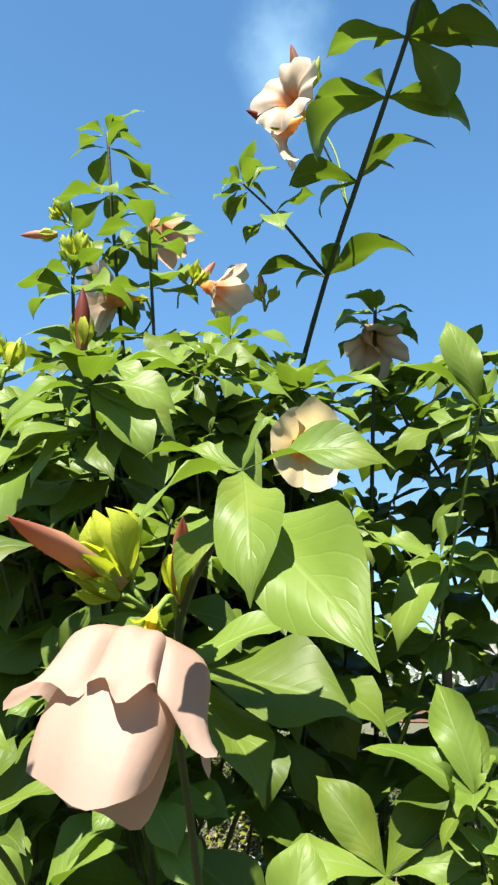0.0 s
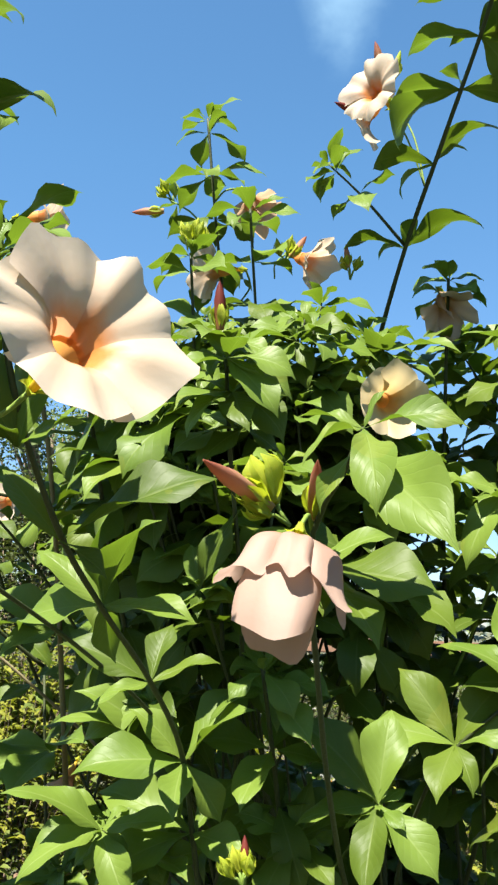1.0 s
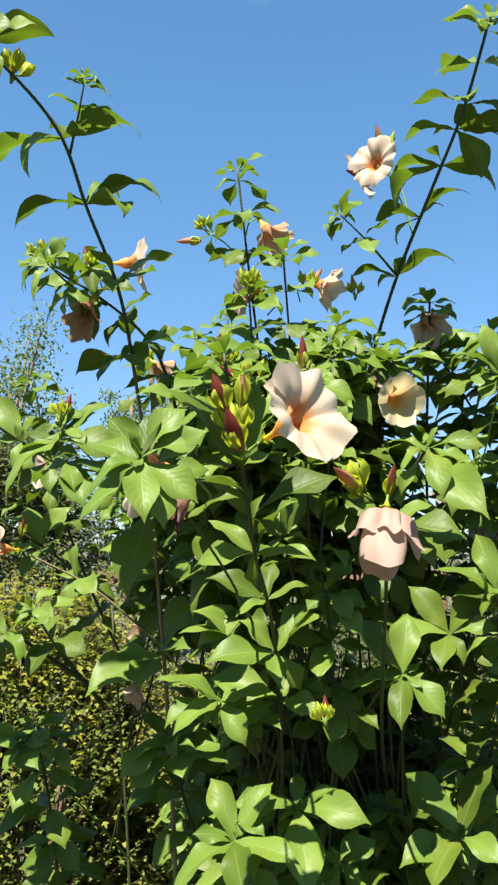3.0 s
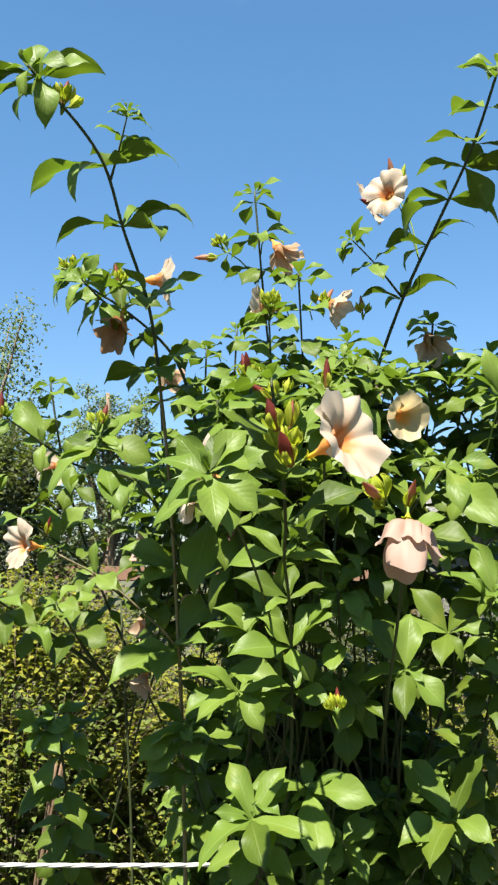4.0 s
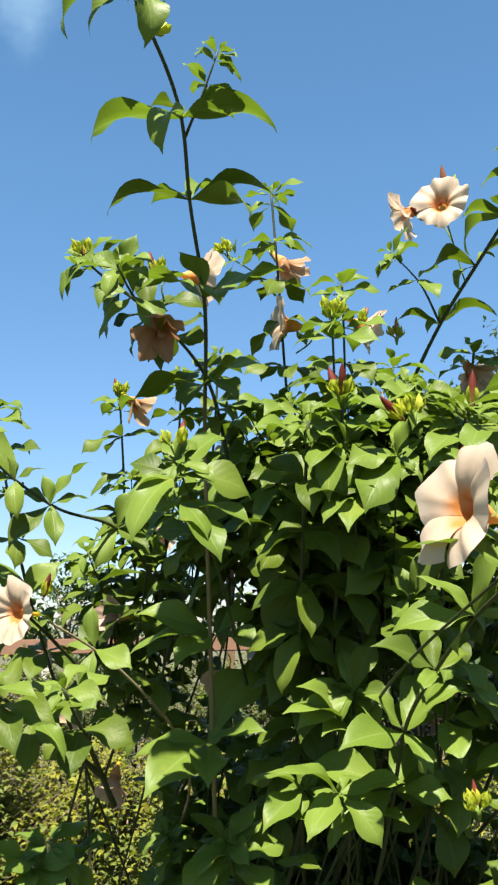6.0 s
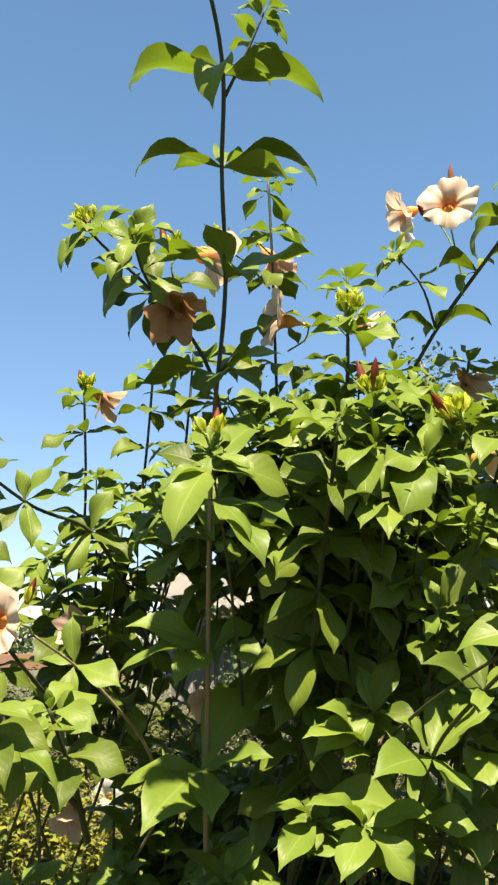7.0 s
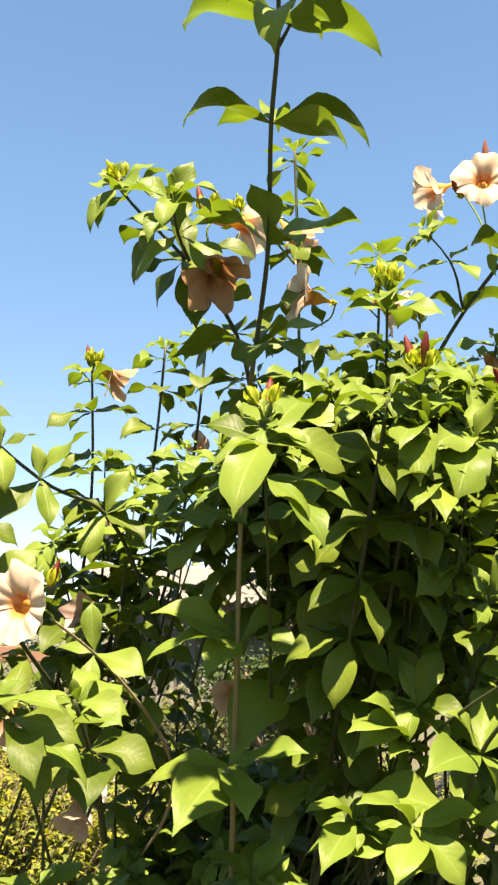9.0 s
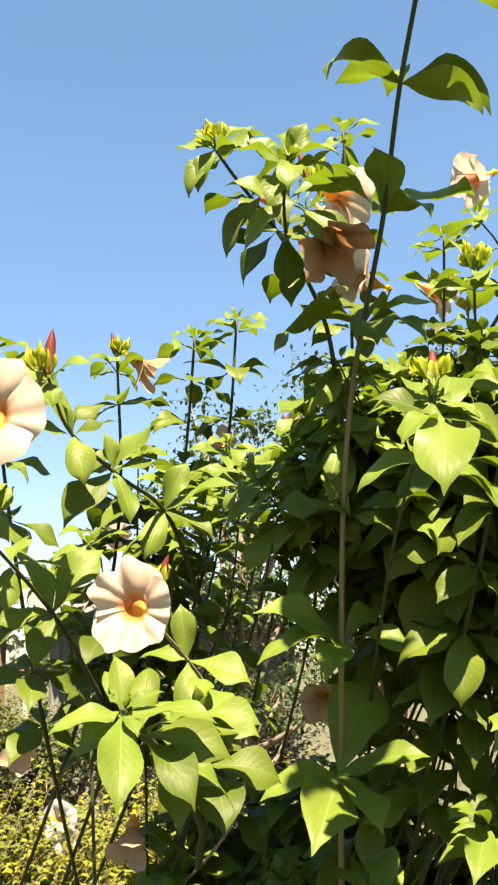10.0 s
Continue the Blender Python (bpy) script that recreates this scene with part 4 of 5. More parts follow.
sprig(main, arch, (-0.150, 0.716, 1.227), [(-0.208, 0.707, 1.276), (-0.255, 0.684, 1.214), (-0.085, 0.760, 1.300), (-0.076, 0.683, 1.283), (-0.113, 0.735, 1.168), (-0.146, 0.650, 1.185)], 1.05, (0, 3), "young_leaf", seed=14)
sprig(main, arch, (-0.145, 0.762, 1.151), [(-0.257, 0.800, 1.177), (-0.242, 0.746, 1.094), (-0.084, 0.719, 1.141), (-0.100, 0.800, 1.200)], 1.2, (0, 3), "young_leaf", seed=15)
sprig(main, arch, (-0.163, 0.597, 1.311), [(-0.248, 0.594, 1.340), (-0.104, 0.620, 1.328), (-0.152, 0.635, 1.362), (-0.205, 0.560, 1.290)], 1.0, (0, 3), seed=70)
sprig(main, arch, (-0.178, 0.477, 1.374), [(-0.238, 0.490, 1.415), (-0.259, 0.520, 1.352), (-0.165, 0.440, 1.445), (-0.125, 0.425, 1.435), (-0.103, 0.461, 1.364), (-0.176, 0.520, 1.330)], 1.05, (0, 3), "young_leaf", seed=16)
sprig(main, arch, (-0.184, 0.38, 1.415), [(-0.074, 0.391, 1.458), (-0.231, 0.388, 1.463), (-0.151, 0.384, 1.39)], 0.85, (0, 3), seed=17)
sprig(main, arch, (-0.191, 0.312, 1.463), [(-0.243, 0.285, 1.458), (-0.143, 0.299, 1.475), (-0.27, 0.305, 1.545), (-0.171, 0.334, 1.558), (-0.197, 0.283, 1.471)], 1.05, seed=18)
flower(main, (-0.122, 0.219, 1.507), (.68, -.66, .33), 0.93, 1.32, ruffle=0.009, foot=(-0.189, 0.262, 1.468), spin=0.5, seed=10)
bud_cluster(main, (-0.192, 0.238, 1.488), (-.05, -.2, 1), 38, 1.0, 0, 3)
bud(main, (-0.203, 0.226, 1.510), (-0.215, 0.212, 1.543), "red", 1.15, 45, 0.024)
bud(main, (-0.189, 0.222, 1.472), (-0.201, 0.197, 1.505), "red", 1.15, 46, 0.024)
bud(main, (-0.189, 0.233, 1.514), (-0.186, 0.228, 1.546), "pink", 0.7, 47, 0.030)
low = shoot(main, [(0.0, 1.0, 0.7), (-0.050, 0.900, 1.15), (-0.066, 0.816, 1.312)], leaf=0.05, gap=0.05, radius=0.0024, bare=0.97, seed=71)
sprig(main, low, (-0.066, 0.816, 1.312), [(-0.004, 0.781, 1.288), (-0.131, 0.770, 1.347), (-0.020, 0.800, 1.365), (-0.110, 0.770, 1.270), (-0.060, 0.750, 1.255)], 1.05, (0, 3), seed=71)
low = shoot(main, [(0.05, 1.0, 0.7), (0.055, 0.850, 1.06), (0.044, 0.751, 1.192)], leaf=0.05, gap=0.05, radius=0.0024, bare=0.97, seed=72)
sprig(main, low, (0.044, 0.751, 1.192), [(-0.050, 0.741, 1.270), (-0.038, 0.736, 1.170), (0.030, 0.690, 1.120), (0.100, 0.720, 1.130), (0.060, 0.790, 1.280)], 1.15, (0, 3), seed=72)
# its companion, with the wilted flower and one that faces the open side
mate = shoot(main, [(-0.12, .95, 1.0), (-0.198, 0.625, 1.308), (-0.240, 0.340, 1.400), (-0.262, 0.210, 1.436), (-0.276, 0.160, 1.456)], leaf=0.085, gap=0.075, radius=0.0026, bare=0.95, count=4, phase=0.1, seed=41)
sprig(main, mate, (-0.276, 0.158, 1.455), [(-0.265, 0.117, 1.396), (-0.312, 0.120, 1.418), (-0.222, 0.170, 1.466), (-0.290, 0.150, 1.482), (-0.262, 0.190, 1.500)], 1.05, (0, 1), seed=19)
sprig(main, mate, (-0.264, 0.205, 1.438), [(-0.180, 0.245, 1.425), (-0.330, 0.195, 1.440), (-0.217, 0.225, 1.450)], 1.0, (0, 1), seed=20)
sprig(main, mate, (-0.272, 0.215, 1.415), [(-0.287, 0.173, 1.332)], 1.0, (0,), seed=33)
sprig(main, mate, (-0.248, 0.295, 1.408), [(-0.192, 0.300, 1.430), (-0.324, 0.330, 1.430)], 1.0, (0, 1), seed=21)
flower(main, (-0.301, 0.303, 1.464), (-.95, -.06, .22), 0.92, 1.45, PEACH, foot=(-0.233, 0.350, 1.420), seed=11, tube_mat=TUBE)
flower(main, (-0.252, 0.256, 1.415), (-.45, -.3, -.8), 0.50, 0.30, WILTED, foot=(-0.238, 0.300, 1.452), seed=12, ruffle=0.014, tube_mat=FADED_SHADED, label="shrivelled dark brown flower on a pale tube", limp=True)
# the near shoot with the hanging flower
near = shoot(main, [(0.04, .98, 0.95), (0.004, 0.70, 1.16), (-0.014, 0.50, 1.325), (-0.019, 0.438, 1.405), (-0.018, 0.430, 1.430), (0.001, 0.388, 1.463), (0.014, 0.352, 1.487)], leaf=0.105, gap=0.072, radius=0.0036, bare=0.78, count=4, phase=1.2, seed=42, whorls=False)
sprig(main, near, (0.014, 0.352, 1.487), [(0.020, 0.306, 1.426), (0.076, 0.335, 1.484), (-0.022, 0.312, 1.455), (-0.030, 0.362, 1.494), (0.028, 0.352, 1.512)], 0.76, (0, 1), "young_leaf", 11)
sprig(main, near, (0.008, 0.366, 1.475), [(0.062, 0.283, 1.405), (0.050, 0.372, 1.432), (-0.012, 0.372, 1.435)], 0.88, (0, 3), "leaf", 12)
sprig(main, near, (-0.019, 0.438, 1.405), [(0.068, 0.400, 1.385), (-0.062, 0.430, 1.430), (0.040, 0.455, 1.430), (0.026, 0.385, 1.352), (-0.010, 0.410, 1.372)], 1.15, (0, 3), "leaf", 13)
hanging_flower(main, (-0.036, 0.366, 1.372), (-.16, -.42, -.89), 0.90, PINK, (-0.019, 0.432, 1.430), (0.05, -0.85, 0.4), 13)
bud(main, (-0.050, 0.440, 1.449), (-0.088, 0.365, 1.468), "pink", 0.50, 14, 0.040)
bud(main, (-0.048, 0.440, 1.452), (-0.064, 0.428, 1.484), "green", 1.3, 15, 0.034)
bud_cluster(main, (-0.043, 0.436, 1.443), (-.7, -.3, .7), 55, 0.85, 0, 2)
bud(main, (-0.018, 0.432, 1.440), (-0.015, 0.396, 1.475), "pink", 0.7, 16, 0.030)
# the shoot behind it
spray = shoot(main, [(-0.05, 1.0, 0.7), (-0.099, 0.722, 1.385), (-0.107, 0.623, 1.55), (-0.108, 0.579, 1.628)], leaf=0.07, gap=0.07, radius=0.0036, bare=0.95, count=4, phase=0.6, seed=43)
sprig(main, spray, (-0.103, 0.563, 1.600), [(-0.146, 0.520, 1.556), (-0.054, 0.550, 1.541), (-0.040, 0.560, 1.578), (-0.136, 0.565, 1.632), (-0.078, 0.515, 1.602)], 1.1, (0, 1), seed=68)
sprig(main, spray, (-0.101, 0.590, 1.575), [(-0.146, 0.545, 1.545), (-0.134, 0.550, 1.522), (-0.050, 0.620, 1.556), (-0.078, 0.545, 1.527), (-0.058, 0.600, 1.600)], 1.1, (0, 1), seed=69)
sprig(main, spray, (-0.109, 0.589, 1.617), [(-0.154, 0.592, 1.647), (-0.085, 0.553, 1.625), (-0.054, 0.617, 1.639), (-0.127, 0.558, 1.612), (-0.123, 0.618, 1.658)], 1.1, (0, 1), seed=61)
sprig(main, spray, (-0.108, 0.599, 1.604), [(-0.168, 0.575, 1.557), (-0.045, 0.599, 1.57), (-0.067, 0.552, 1.575), (-0.161, 0.624, 1.617), (-0.075, 0.641, 1.625)], 1.1, (0, 1), seed=62)
sprig(main, spray, (-0.099, 0.614, 1.58), [(-0.169, 0.589, 1.542), (-0.146, 0.626, 1.592), (-0.051, 0.589, 1.526), (-0.097, 0.578, 1.538)], 1.05, (0, 1), seed=63)
sprig(main, spray, (-0.093, 0.629, 1.55), [(-0.156, 0.599, 1.515), (-0.132, 0.598, 1.501), (-0.135, 0.647, 1.564), (-0.05, 0.623, 1.512)], 1.0, (0, 4), seed=64)
spray = shoot(main, [(-0.02, 1.0, 0.9), (-0.019, 0.874, 1.639), (-0.055, 0.808, 1.703)], leaf=0.05, gap=0.05, radius=0.0026, bare=0.9, seed=65)
sprig(main, spray, (-0.055, 0.809, 1.7), [(-0.115, 0.784, 1.688), (0.012, 0.789, 1.708), (-0.08, 0.782, 1.647), (-0.032, 0.796, 1.654), (-0.066, 0.818, 1.731)], 1.05, (0, 1, 4), seed=65)
sprig(main, spray, (-0.041, 0.845, 1.664), [(-0.08, 0.827, 1.639), (0.017, 0.822, 1.676), (0.001, 0.825, 1.631)], 1.0, (0, 1, 4), seed=66)
spray = shoot(main, [(0.02, 1.0, 0.9), (0.048, 0.907, 1.636), (0.053, 0.873, 1.712)], leaf=0.06, gap=0.05, radius=0.0026, bare=0.9, seed=67)
sprig(main, spray, (0.053, 0.874, 1.71), [(0.004, 0.853, 1.708), (0.089, 0.861, 1.738), (0.147, 0.848, 1.699), (0.035, 0.848, 1.661), (0.07, 0.848, 1.657)], 1.0, (0, 1, 4), seed=67)
bud(main, (-0.111, 0.564, 1.627), (-0.112, 0.555, 1.671), "red", 0.8, 17)
bud(main, (-0.193, 0.59, 1.612), (-0.228, 0.579, 1.636), "red", 0.8, 18)
bud_cluster(main, (-0.178, 0.59, 1.617), (-.2, 0, 1), 39, 0.9, 0, 3)
# low front shoots that catch the sun
front = shoot(main, [(-0.1, .98, 0.6), (-0.163, 0.903, 0.962), (-0.195, 0.795, 1.121)], leaf=0.06, gap=0.06, radius=0.003, bare=0.95, seed=56)
sprig(main, front, (-0.195, 0.795, 1.116), [(-0.251, 0.865, 1.163), (-0.237, 0.773, 1.077), (-0.299, 0.858, 1.105), (-0.142, 0.73, 1.113), (-0.148, 0.819, 1.205)], 1.05, seed=30)
front = shoot(main, [(-0.06, .98, 0.7), (-0.156, 0.874, 1.141), (-0.196, 0.77, 1.28)], leaf=0.06, gap=0.06, radius=0.003, bare=0.95, seed=57)
sprig(main, front, (-0.196, 0.77, 1.275), [(-0.202, 0.796, 1.333), (-0.249, 0.8, 1.278), (-0.274, 0.783, 1.227), (-0.16, 0.72, 1.268), (-0.16, 0.767, 1.343)], 1.0, seed=31)
front = shoot(main, [(-0.02, .98, 0.7), (-0.097, 0.809, 1.239), (-0.14, 0.701, 1.403)], leaf=0.06, gap=0.06, radius=0.003, bare=0.95, seed=58)
sprig(main, front, (-0.14, 0.701, 1.393), [(-0.155, 0.721, 1.444), (-0.136, 0.673, 1.367), (-0.095, 0.65, 1.387), (-0.087, 0.685, 1.486)], 1.0, seed=32)
front = shoot(main, [(0.02, 1.0, 0.7), (-0.109, 0.864, 1.341), (-0.172, 0.764, 1.536)], leaf=0.07, gap=0.07, radius=0.003, bare=0.7, seed=59)
# whorls on the open side
for spot, tips, kind, seed in (
        ((-0.188, 0.80, 1.23), [(-0.281, 0.76, 1.286), (-0.251, 0.75, 1.223), (-0.301, 0.76, 1.252), (-0.150, 0.78, 1.290)], "leaf", 111),
        ((-0.235, 0.735, 1.155), [(-0.330, 0.70, 1.190), (-0.300, 0.68, 1.115), (-0.195, 0.70, 1.095), (-0.150, 0.72, 1.165)], "leaf", 112),
        ((-0.252, 0.82, 1.148), [(-0.324, 0.78, 1.105), (-0.332, 0.80, 1.165), (-0.200, 0.80, 1.120)], "leaf", 113),
        ((-0.206, 0.90, 1.328), [(-0.288, 0.86, 1.250), (-0.255, 0.87, 1.340), (-0.180, 0.86, 1.270)], "leaf", 114),
        ((-0.215, 0.72, 1.59), [(-0.261, 0.69, 1.649), (-0.246, 0.68, 1.522), (-0.259, 0.72, 1.637), (-0.188, 0.69, 1.599)], "young_leaf", 115),
        ((-0.148, 0.7, 1.589), [(-0.129, 0.67, 1.649), (-0.218, 0.66, 1.502), (-0.113, 0.7, 1.548), (-0.236, 0.67, 1.566), (-0.131, 0.72, 1.644)], "young_leaf", 116),
        ((-0.159, 0.84, 1.73), [(-0.236, 0.81, 1.741), (-0.13, 0.8, 1.741), (-0.194, 0.84, 1.683), (-0.131, 0.81, 1.692)], "young_leaf", 117),
        ((-0.176, 0.8, 1.529), [(-0.227, 0.77, 1.561), (-0.138, 0.76, 1.523), (-0.112, 0.8, 1.467), (-0.219, 0.77, 1.468)], "leaf", 118),
        ((-0.263, 0.84, 1.484), [(-0.241, 0.81, 1.442), (-0.316, 0.8, 1.438), (-0.23, 0.84, 1.405), (-0.223, 0.81, 1.494)], "leaf", 119),
        ((-0.135, 0.78, 1.452), [(-0.094, 0.75, 1.403), (-0.216, 0.74, 1.401), (-0.128, 0.78, 1.398)], "leaf", 120),
        ((-0.225, 0.72, 1.601), [(-0.231, 0.74, 1.663), (-0.291, 0.69, 1.595), (-0.266, 0.66, 1.517), (-0.181, 0.68, 1.559), (-0.158, 0.73, 1.65), (-0.292, 0.66, 1.555)], "young_leaf", 121),
        ((-0.224, 0.84, 1.663), [(-0.273, 0.84, 1.689), (-0.197, 0.8, 1.668), (-0.231, 0.8, 1.626), (-0.275, 0.8, 1.613), (-0.203, 0.88, 1.721)], "young_leaf", 122),
        ((-0.215, 0.7, 1.532), [(-0.297, 0.66, 1.521), (-0.201, 0.66, 1.54), (-0.25, 0.64, 1.476), (-0.275, 0.66, 1.489), (-0.152, 0.74, 1.573)], "leaf", 123)):
    low = shoot(main, [(-0.06, 1.02, 0.7), Vector(spot).lerp(Vector((-0.04, 1.06, 0.9)), 0.35), spot], leaf=0.05, gap=0.05, radius=0.0024, bare=0.97, seed=seed)
    sprig(main, low, spot, tips, 1.05, (0, 1, 4), kind, seed)
# low shoots at the foot of the shrub
for spot, tips, kind, seed in (
        ((-0.212, 0.677, 0.972), [(-0.248, 0.718, 1.047), (-0.156, 0.714, 1.042), (-0.27, 0.661, 0.986), (-0.121, 0.625, 0.958), (-0.29, 0.598, 0.923), (-0.193, 0.589, 0.927)], "leaf", 101),
        ((-0.12, 0.732, 1.0), [(-0.117, 0.772, 1.041), (-0.06, 0.742, 1.026), (-0.216, 0.708, 1.009), (-0.017, 0.684, 0.992), (-0.107, 0.629, 0.911)], "leaf", 102),
        ((0.14, 0.842, 0.927), [(0.067, 0.905, 1.009), (0.037, 0.796, 0.895), (0.189, 0.762, 0.909), (0.212, 0.885, 1.028), (0.08, 0.755, 0.875)], "leaf", 103),
        ((-0.04, 0.783, 1.144), [(-0.103, 0.774, 1.168), (-0.022, 0.809, 1.202), (0.021, 0.777, 1.169), (-0.07, 0.736, 1.089), (0.003, 0.73, 1.113)], "leaf", 105),
        ((-0.331, 0.926, 1.062), [(-0.409, 0.882, 1.005), (-0.313, 0.876, 1.042), (-0.385, 0.943, 1.101), (-0.277, 0.946, 1.11)], "leaf", 106)):
    low = shoot(main, [(-0.1, 0.98, 0.5), Vector(spot).lerp(Vector((-0.1, 1.05, 0.5)), 0.4), spot], leaf=0.05, gap=0.05, radius=0.0026, bare=0.97, seed=seed)
    sprig(main, low, spot, tips, 1.05, (0, 1, 4), kind, seed)
low = shoot(left, [(-0.5, 1.25, 0.4), (-0.532, 1.051, 0.94), (-0.601, 0.975, 1.038)], leaf=0.05, gap=0.05, radius=0.0026, bare=0.97, seed=107, mat=STALK)
sprig(left, low, (-0.601, 0.975, 1.038), [(-0.661, 0.971, 1.075), (-0.544, 0.946, 1.048), (-0.61, 0.915, 1.005), (-0.587, 1.012, 1.067), (-0.553, 0.916, 1.011)], 1.0, (0, 1), "leaf", 107)
sprig(left, low, (-0.548, 1.024, 1.031), [(-0.482, 1.008, 1.066), (-0.51, 0.972, 0.992), (-0.585, 0.979, 1.012)], 1.0, (0, 1), "leaf", 108)
# shoots of the far side
side = shoot(main, [(0.06, 1.1, 0.6), (0.094, 0.914, 1.147), (0.127, 0.799, 1.242), (0.202, 0.775, 1.312)], leaf=0.09, gap=0.085, radius=0.0034, bare=0.97, count=5, phase=0.2, seed=44)
sprig(main, side, (0.127, 0.799, 1.247), [(0.07, 0.838, 1.321), (0.033, 0.801, 1.252), (0.101, 0.743, 1.196), (0.183, 0.815, 1.308), (0.199, 0.78, 1.257), (0.139, 0.758, 1.201)], 1.05, seed=22)
sprig(main, side, (0.202, 0.775, 1.312), [(0.108, 0.8, 1.347), (0.178, 0.813, 1.405), (0.207, 0.805, 1.377), (0.165, 0.742, 1.277), (0.13, 0.784, 1.304)], 1.0, seed=23)
shoot(main, [(0.2, 1.1, 0.6), (0.211, 0.954, 1.351), (0.203, 0.895, 1.528)], leaf=0.09, gap=0.075, bare=0.65, count=4, seed=45)
shoot(main, [(0.25, 1.1, 0.5), (0.24, 0.946, 1.101), (0.225, 0.871, 1.316)], leaf=0.10, gap=0.08, bare=0.8, count=4, seed=46)
far = shoot(main, [(0.18, 1.05, 0.9), (0.19, 0.92, 1.429), (0.224, 0.782, 1.661)], leaf=0.075, gap=0.08, radius=0.0026, bare=0.93, seed=76, mat=STALK)
sprig(main, far, (0.224, 0.782, 1.661), [(0.136, 0.766, 1.694), (0.196, 0.786, 1.752), (0.247, 0.78, 1.708), (0.185, 0.762, 1.616), (0.244, 0.765, 1.629)], 1.0, seed=45)
sprig(main, far, (0.201, 0.889, 1.534), [(0.136, 0.892, 1.543), (0.19, 0.865, 1.475), (0.15, 0.857, 1.434), (0.229, 0.883, 1.581), (0.259, 0.865, 1.531), (0.238, 0.858, 1.488)], 1.0, seed=46)
shoot(main, [(0.15, 1.15, 0.7), (0.148, 1.044, 1.555), (0.148, 0.964, 1.846)], leaf=0.09, gap=0.075, bare=0.6, count=4, seed=47)
flower(main, (0.144, 0.956, 1.796), (.1, -.6, -.75), 0.85, 0.9, FADED_SHADED, foot=(0.144, 1.0, 1.833), seed=14, ruffle=0.010, limp=True)
flower(main, (0.061, 0.815, 1.628), (.35, -.88, -.25), 0.86, 0.9, CREAM, foot=(0.057, 0.891, 1.596), seed=15)
shoot(main, [(-0.02, 1.0, 0.5), (-0.056, 0.814, 1.14), (-0.074, 0.718, 1.32)], leaf=0.09, gap=0.075, bare=0.72, count=4, seed=48)
shoot(main, [(-0.1, .95, 0.4), (-0.191, 0.789, 0.836), (-0.21, 0.711, 0.992)], leaf=0.10, gap=0.07, bare=0.75, count=4, seed=49)
shoot(main, [(-0.2, .98, 0.4), (-0.303, 0.944, 0.942), (-0.329, 0.918, 1.06)], leaf=0.11, gap=0.08, bare=0.75, count=4, seed=50)
shoot(main, [(-0.12, 1.0, 0.6), (-0.2, 0.799, 1.437), (-0.223, 0.707, 1.655)], leaf=0.10, gap=0.075, bare=0.6, count=4, seed=51)
shoot(main, [(-0.12, 1.0, 0.6), (-0.261, 0.778, 1.455), (-0.278, 0.695, 1.63)], leaf=0.10, gap=0.075, bare=0.6, count=4, seed=52)
knot = shoot(main, [(-0.277, 0.979, 1.245), (-0.381, 0.798, 1.454), (-0.466, 0.649, 1.561)], leaf=0.07, gap=0.075, radius=0.0022, bare=0.95, count=4, seed=53)
sprig(main, knot, (-0.469, 0.643, 1.540), [(-0.526, 0.590, 1.455), (-0.528, 0.630, 1.505), (-0.519, 0.680, 1.557), (-0.394, 0.690, 1.600), (-0.375, 0.640, 1.515), (-0.440, 0.700, 1.590)], 1.1, (0, 1), seed=27)
sprig(main, knot, (-0.455, 0.668, 1.512), [(-0.379, 0.625, 1.481), (-0.435, 0.612, 1.462), (-0.420, 0.610, 1.436), (-0.515, 0.704, 1.478)], 1.15, seed=28)
bud_cluster(main, (-0.466, 0.645, 1.575), (0, 0, 1), 54, 0.8, 1, 2)

# the smaller shrub
lean = shoot(left, [(-0.339, 1.244, 1.357), (-0.466, 1.161, 1.533), (-0.587, 1.068, 1.56), (-0.644, 1.06, 1.597), (-0.703, 0.989, 1.639)], leaf=0.07, gap=0.08, radius=0.0034, bare=0.97, count=4, phase=0.4, seed=60)
sprig(left, lean, (-0.644, 1.06, 1.597), [(-0.638, 1.036, 1.531), (-0.597, 1.03, 1.611), (-0.698, 1.071, 1.598), (-0.659, 1.06, 1.635), (-0.714, 1.085, 1.687)], 1.1, seed=41)
sprig(left, lean, (-0.587, 1.068, 1.56), [(-0.526, 1.036, 1.627), (-0.602, 1.072, 1.61), (-0.65, 1.068, 1.485), (-0.524, 1.025, 1.562), (-0.579, 1.038, 1.49)], 1.1, seed=42)
sprig(left, lean, (-0.466, 1.161, 1.533), [(-0.378, 1.105, 1.565), (-0.503, 1.15, 1.462), (-0.521, 1.183, 1.552), (-0.434, 1.146, 1.602), (-0.417, 1.109, 1.486)], 1.1, seed=43)
bud(left, (-0.711, 0.97, 1.638), (-0.709, 0.965, 1.688), "red", 0.8, 61)
bud_cluster(left, (-0.718, 0.974, 1.638), (0, 0, 1), 62, 0.9, 0, 3)
flower(left, (-0.778, 0.962, 1.585), (-.55, -.8, .05), 1.0, 1.35, foot=(-0.703, 1.011, 1.6), seed=20)
lean = shoot(left, [(-0.498, 1.288, 1.277), (-0.623, 1.165, 1.393), (-0.761, 1.066, 1.492)], leaf=0.08, gap=0.08, radius=0.0032, bare=0.75, count=4, phase=1.0, seed=63)
sprig(left, lean, (-0.623, 1.165, 1.393), [(-0.668, 1.198, 1.476), (-0.559, 1.154, 1.474), (-0.594, 1.135, 1.372), (-0.693, 1.173, 1.378), (-0.655, 1.137, 1.324)], 1.15, seed=44)
